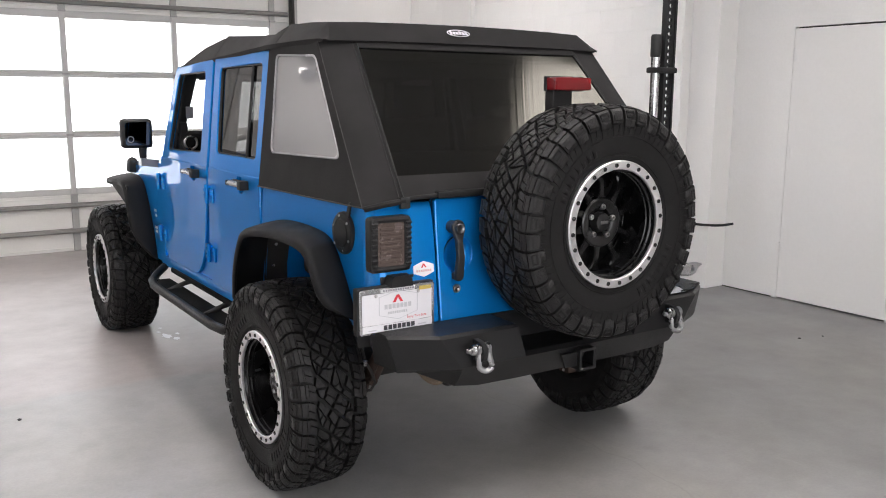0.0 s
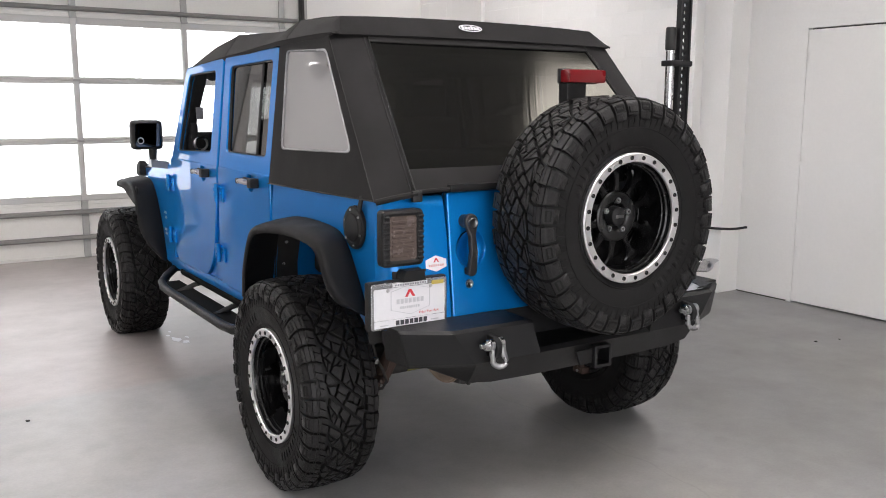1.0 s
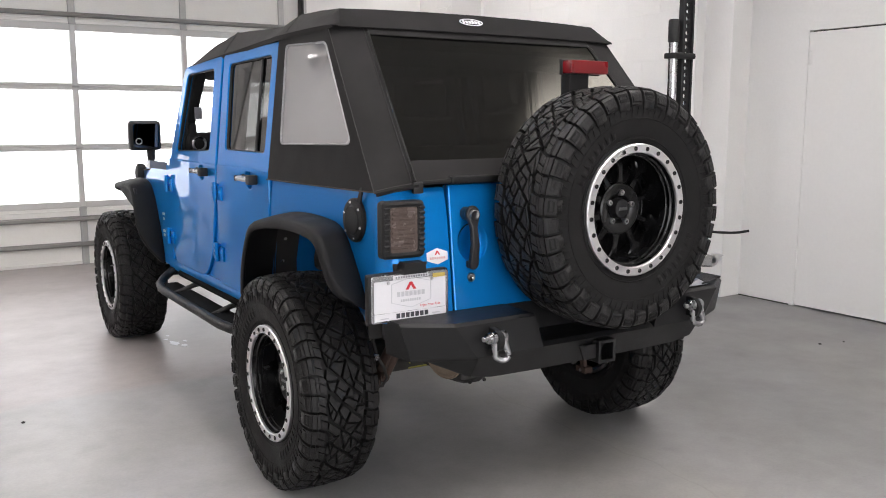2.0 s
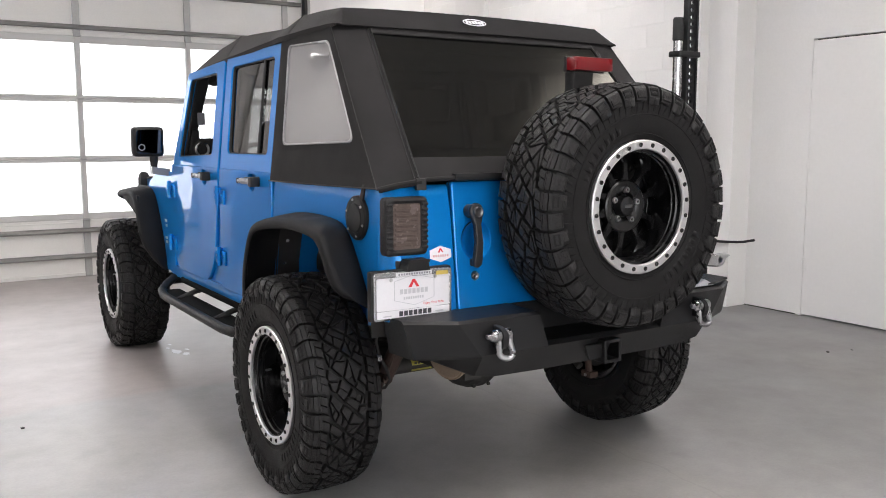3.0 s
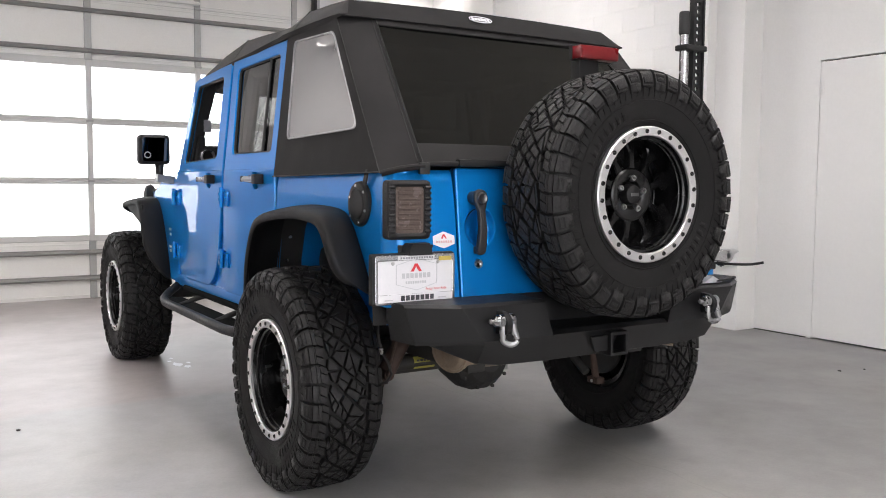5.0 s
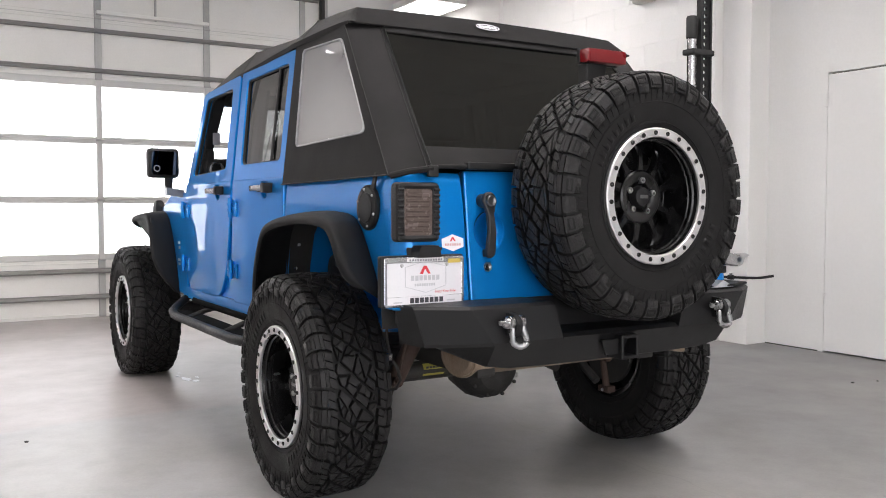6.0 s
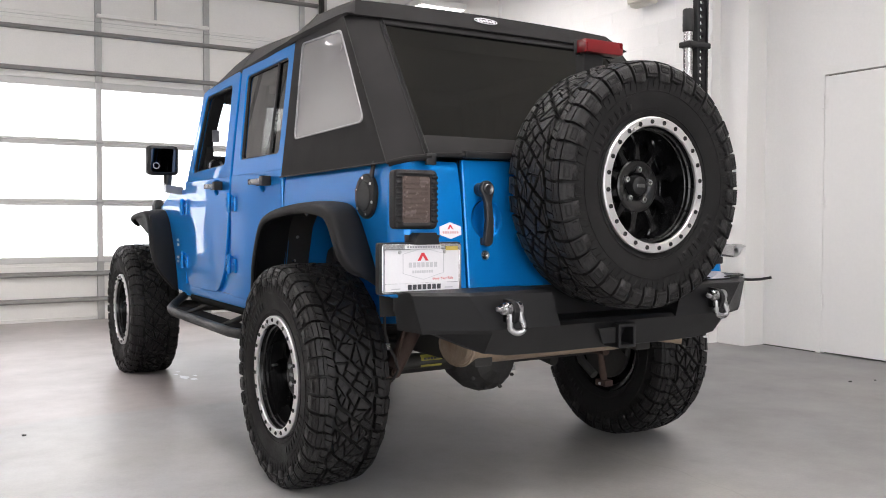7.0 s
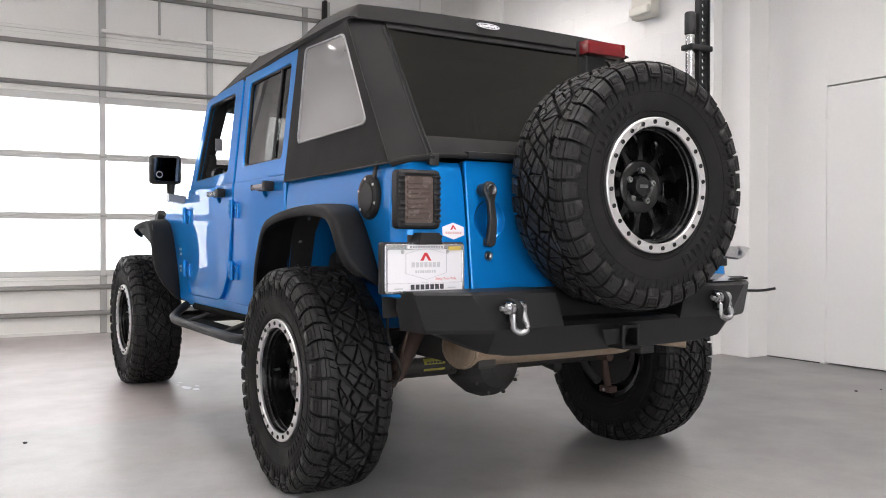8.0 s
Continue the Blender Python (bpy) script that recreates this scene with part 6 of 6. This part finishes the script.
# ---------------------------------------------------------------- underneath
for s in (-1, 1):
    part("frame_rail", box(min(s * 0.36, s * 0.44), max(s * 0.36, s * 0.44), -0.6, 3.55, 0.50, 0.62, 0.01), DARK, car)
    # rusty damper, coil spring and lower arm of the rear axle
    damper = part("damper", tube([(s * 0.545, -0.165, 0.435), (s * 0.542, -0.166, 0.445), (s * 0.475, -0.18, 0.575), (s * 0.430, -0.19, 0.665)], [0.026, 0.036, 0.036, 0.034], 14), RUST, car, "rusty rear damper")
    part("damper_eye", tube([(s * 0.552, -0.205, 0.432), (s * 0.552, -0.125, 0.432)], 0.022, 12), RUST, damper)
    part("damper_foot", box(min(s * 0.575, s * 0.625), max(s * 0.575, s * 0.625), -0.175, -0.105, 0.255, 0.285, 0.005), RUST, damper, "rusty lower damper bracket")
    for e in (-1, 1):
        part("foot_bolt", tube([(s * 0.60 + e * 0.030, -0.14, 0.268), (s * 0.60 + e * 0.018, -0.14, 0.268)], [0.007, 0.009], 8), STEEL, damper)
    part("damper_rod", tube([(s * 0.60, -0.14, 0.27), (s * 0.555, -0.16, 0.425)], [0.018, 0.014], 10), RUST, damper)
    part("damper_mount", tube([(s * 0.565, -0.11, 0.305), (s * 0.565, -0.02, 0.36), (s * 0.565, 0.0, 0.40)], 0.02, 10), DARK, car)
    coil = [(s * 0.40 + 0.06 * math.cos(a * 0.5), 0.05 + 0.06 * math.sin(a * 0.5), 0.47 + a * 0.0038) for a in range(0, 72)]
    part("coil_spring", tube(coil, 0.008, 6), DARK, car)
    part("spring_perch", box(min(s * 0.44, s * 0.66), max(s * 0.44, s * 0.66), -0.06, 0.02, 0.455, 0.535, 0.012), DARK, car, "dark bracket on the axle")
    part("trailing_arm", tube([(s * 0.45, 0.05, 0.36), (s * 0.42, 0.9, 0.50)], 0.026, 10), DARK, car)
    part("front_damper", tube([(s * 0.45, 2.85, 0.42), (s * 0.42, 2.85, 0.95)], 0.03, 10), DARK, car)
    part("brake_disc", moved(revolve([(0.0001, -0.012), (0.16, -0.012), (0.165, 0), (0.16, 0.012), (0.0001, 0.012)], 32), Matrix.Translation((s * 0.74, 0, AXLE_Z))), DARK, car, "dark brake disc")
    hose = [(s * 0.655, -0.30, 0.70), (s * 0.660, -0.31, 0.62), (s * 0.645, -0.31, 0.56), (s * 0.615, -0.31, 0.51), (s * 0.595, -0.30, 0.46), (s * 0.605, -0.28, 0.425), (s * 0.635, -0.25, 0.415), (s * 0.66, -0.2, 0.42)]
    hs = part("brake_hose", tube(hose, 0.006, 8), DARK, car, "looped black brake hose")
    part("hose_clip", box(min(s * 0.640, s * 0.662), max(s * 0.640, s * 0.662), -0.322, -0.300, 0.545, 0.570, 0.003, 1), STEEL, hs, "bright hose clip")
for y in (0.0, WHEELBASE):
    ax = bmesh.new()
    tube([(-0.76, y, AXLE_Z), (0.76, y, AXLE_Z)], 0.042, 14, bm=ax)
    part("axle", ax, DARK, car, "dark axle tube")
cover = revolve([(0.0001, -0.175), (0.05, -0.17), (0.10, -0.145), (0.135, -0.10), (0.15, -0.05), (0.152, 0.0), (0.13, 0.10), (0.07, 0.20), (0.05, 0.26), (0.0001, 0.26)], 18, "Y")
diff = part("differential", moved(cover, Matrix.Translation((-0.03, 0.0, AXLE_Z + 0.005))), DARK, car, "dark differential with a bolted cover", smooth=False)
for k in range(10):
    a = radians(36 * k)
    part("cover_bolt", moved(revolve([(0.0001, -0.008), (0.008, -0.008), (0.009, 0.0)], 6, "Y"), Matrix.Translation((-0.03 + 0.128 * math.cos(a), -0.118, AXLE_Z + 0.005 + 0.128 * math.sin(a)))), DARK, diff)
part("filler_plug", box(0.055, 0.085, -0.135, -0.125, 0.375, 0.40, 0.003, 1), STEEL, diff, "bright plug")
part("drive_shaft", tube([(-0.03, 0.25, 0.44), (-0.05, 1.4, 0.55)], 0.035, 12), DARK, car)
stab = part("track_bar", tube([(-0.53, -0.13, 0.455), (-0.16, -0.14, 0.46)], 0.030, 14), DARK, car, "black damper across the axle with a yellow label")
for z0, z1, xa in ((0.461, 0.484, -0.415), (0.434, 0.444, -0.415)):
    secs = []
    for x in (xa, xa + 0.10):
        secs.append([(x, -0.1355 - math.sqrt(max(0, 0.0312 ** 2 - (z - 0.4575) ** 2)), z) for z in (z0, (z0 + z1) / 2, z1)])
    part("label", loft(secs), YELLOW, stab, "yellow label")
    if z0 > 0.45:
        for k in range(5):
            x = xa + 0.012 + k * 0.016
            part("text_bar", box(x, x + 0.011, -0.1690, -0.1655, 0.4655, 0.4735), DARK_INK, stab, smooth=False)
secs = []
for x, f in ((-0.470, 0.80), (-0.465, 0.97), (-0.450, 1.0), (0.30, 1.0), (0.318, 0.96), (0.322, 0.8)):
    secs.append([(x, -0.50 + 0.115 * f * math.cos(radians(a)), 0.568 + 0.070 * f * math.sin(radians(a))) for a in range(0, 360, 15)])
muf = part("muffler", loft(secs, cyclic=True, caps=True), MUFFLER, car, "tan heat-stained steel muffler")
part("muffler_rim", tube([(-0.458, -0.50 + 0.117 * math.cos(radians(a)), 0.568 + 0.072 * math.sin(radians(a))) for a in range(0, 375, 15)], 0.006, 6), MUFFLER, muf)
part("tail_pipe", tube([(0.30, -0.48, 0.59), (0.38, -0.50, 0.58), (0.48, -0.58, 0.565), (0.56, -0.66, 0.555)], 0.036, 14), MUFFLER, car, "stained steel tail pipe")
part("exhaust_pipe", tube([(-0.40, -0.42, 0.58), (-0.36, -0.2, 0.60), (-0.36, 0.3, 0.56), (-0.3, 0.9, 0.52)], 0.03, 12), RUST, car)
part("fuel_tank", box(-0.34, 0.34, 0.35, 1.3, 0.46, 0.60, 0.03), DARK, car)
part("gearbox", box(-0.18, 0.18, 1.3, 2.2, 0.47, 0.66, 0.04), DARK, car)
part("mount_bracket", tube([(-0.66, -0.45, 0.70), (-0.56, -0.40, 0.655), (-0.46, -0.35, 0.64)], 0.024, 8), RUST, car, "rusty body mount bracket")
part("brake_line", tube([(-0.66, -0.50, 0.70), (-0.65, -0.42, 0.58), (-0.60, -0.30, 0.50), (-0.56, -0.2, 0.43)], 0.005, 6), RUST, car)

# ---------------------------------------------------------------- cabin
def seat(x, y):
    b = box(x - 0.24, x + 0.24, y - 0.10, y + 0.42, 0.80, 0.94, 0.05, 3)
    back = box(x - 0.23, x + 0.23, -0.06, 0.06, 0.0, 0.60, 0.05, 3)
    for v in back.verts:
        v.co.y += y - 0.10 - 0.22 * v.co.z
        v.co.z += 0.90
    merge(b, back)
    ob = part("seat", b, INTERIOR, car, "dark cloth seat")
    hr = box(x - 0.12, x + 0.12, y - 0.30, y - 0.20, 1.50, 1.68, 0.035, 3)
    part("headrest", hr, INTERIOR, ob)
    return ob


for x in (-0.37, 0.37):
    seat(x, 1.22)
b = box(-0.60, 0.60, 0.30, 0.75, 0.80, 0.92, 0.04, 3)
box(-0.60, 0.60, 0.18, 0.32, 0.85, 1.36, 0.04, 3, bm=b)
bench = part("rear_bench", b, INTERIOR, car, "dark cloth rear bench")
for x in (-0.36, 0.36):
    part("headrest", box(x - 0.12, x + 0.12, 0.18, 0.27, 1.38, 1.52, 0.03, 3), INTERIOR, bench)
part("dashboard", box(-0.72, 0.72, 1.72, 2.02, 0.95, 1.24, 0.04, 3), INTERIOR, car, "dark dashboard")
rim = tube([(-0.37 + 0.185 * math.cos(radians(a)), 1.62 + 0.06 * math.sin(radians(a)), 1.20 + 0.175 * math.sin(radians(a))) for a in range(0, 375, 15)], 0.015, 8, cap=False)
tube([(-0.37, 1.62, 1.20), (-0.37, 1.78, 1.14)], 0.03, 10, bm=rim)
tube([(-0.55, 1.62, 1.20), (-0.19, 1.62, 1.20)], 0.014, 8, bm=rim)
part("steering_wheel", rim, INTERIOR, car, "dark steering wheel")
part("air_vent", tube([(-0.673 + 0.037 * math.cos(radians(a)), 1.775, 1.345 + 0.037 * math.sin(radians(a))) for a in range(0, 375, 15)], 0.007, 8), STEEL, car, "bright ring of an air vent")
part("vent_pod", moved(revolve([(0.0001, 0.0), (0.045, 0.0), (0.05, 0.05)], 20, "Y"), Matrix.Translation((-0.673, 1.782, 1.345))), INTERIOR, car)
part("dash_pad", box(-0.735, -0.42, 1.80, 1.90, 1.20, 1.41, 0.03, 3), INTERIOR, car, "dark padded top of the dashboard")
part("speaker_pod", box(-0.725, -0.675, 1.80, 1.86, 1.38, 1.465, 0.02, 3), INTERIOR, car)
part("mirror_tag", box(-0.698, -0.655, 1.760, 1.766, 1.485, 1.555, 0.002, 1), GREY_INK, car, "small grey card behind the windscreen")
for s in (-1, 1):
    bar_pts = [(s * 0.60, 1.76, 1.74), (s * 0.62, 1.1, 1.76), (s * 0.62, 0.42, 1.76), (s * 0.60, -0.05, 1.73), (s * 0.62, -0.30, 1.45), (s * 0.62, -0.42, 1.2)]
    part("roll_bar", tube(bar_pts, 0.035, 10), INTERIOR, car, "padded black roll bar")
    part("roll_bar", tube([(s * 0.62, 1.12, 1.75), (s * 0.68, 1.12, 1.3), (s * 0.68, 1.12, 0.65)], 0.035, 10), INTERIOR, car, "padded black roll bar")
part("roll_bar", tube([(-0.6, 1.12, 1.76), (0.6, 1.12, 1.76)], 0.035, 10), INTERIOR, car, "padded black roll bar")
part("roll_bar", tube([(-0.6, 0.0, 1.74), (0.6, 0.0, 1.74)], 0.035, 10), INTERIOR, car, "padded black roll bar")

# ---------------------------------------------------------------- painted blocks, last
bm = box(-0.006, 0.006, -0.1996, 0.1996, -0.0996, 0.0996, 0.0009, 1)
for f in bm.faces:
    f.smooth = False
block = bpy.data.meshes.new("block")
bm.to_mesh(block)
bm.free()
block.materials.append(BLOCK_PAINT)
for row in range(21):
    y = 1.82 + (0.2 if row % 2 == 0 else 0.0)
    z = 0.1 + 0.2 * row
    while y + 0.2 < NORTH + 0.02:
        if y - 0.2 > 1.80:
            share("block", block, wall_block, pose(EAST_BLOCK + 0.008 + random.uniform(-0.0005, 0.0005), y, z))
        y += 0.4
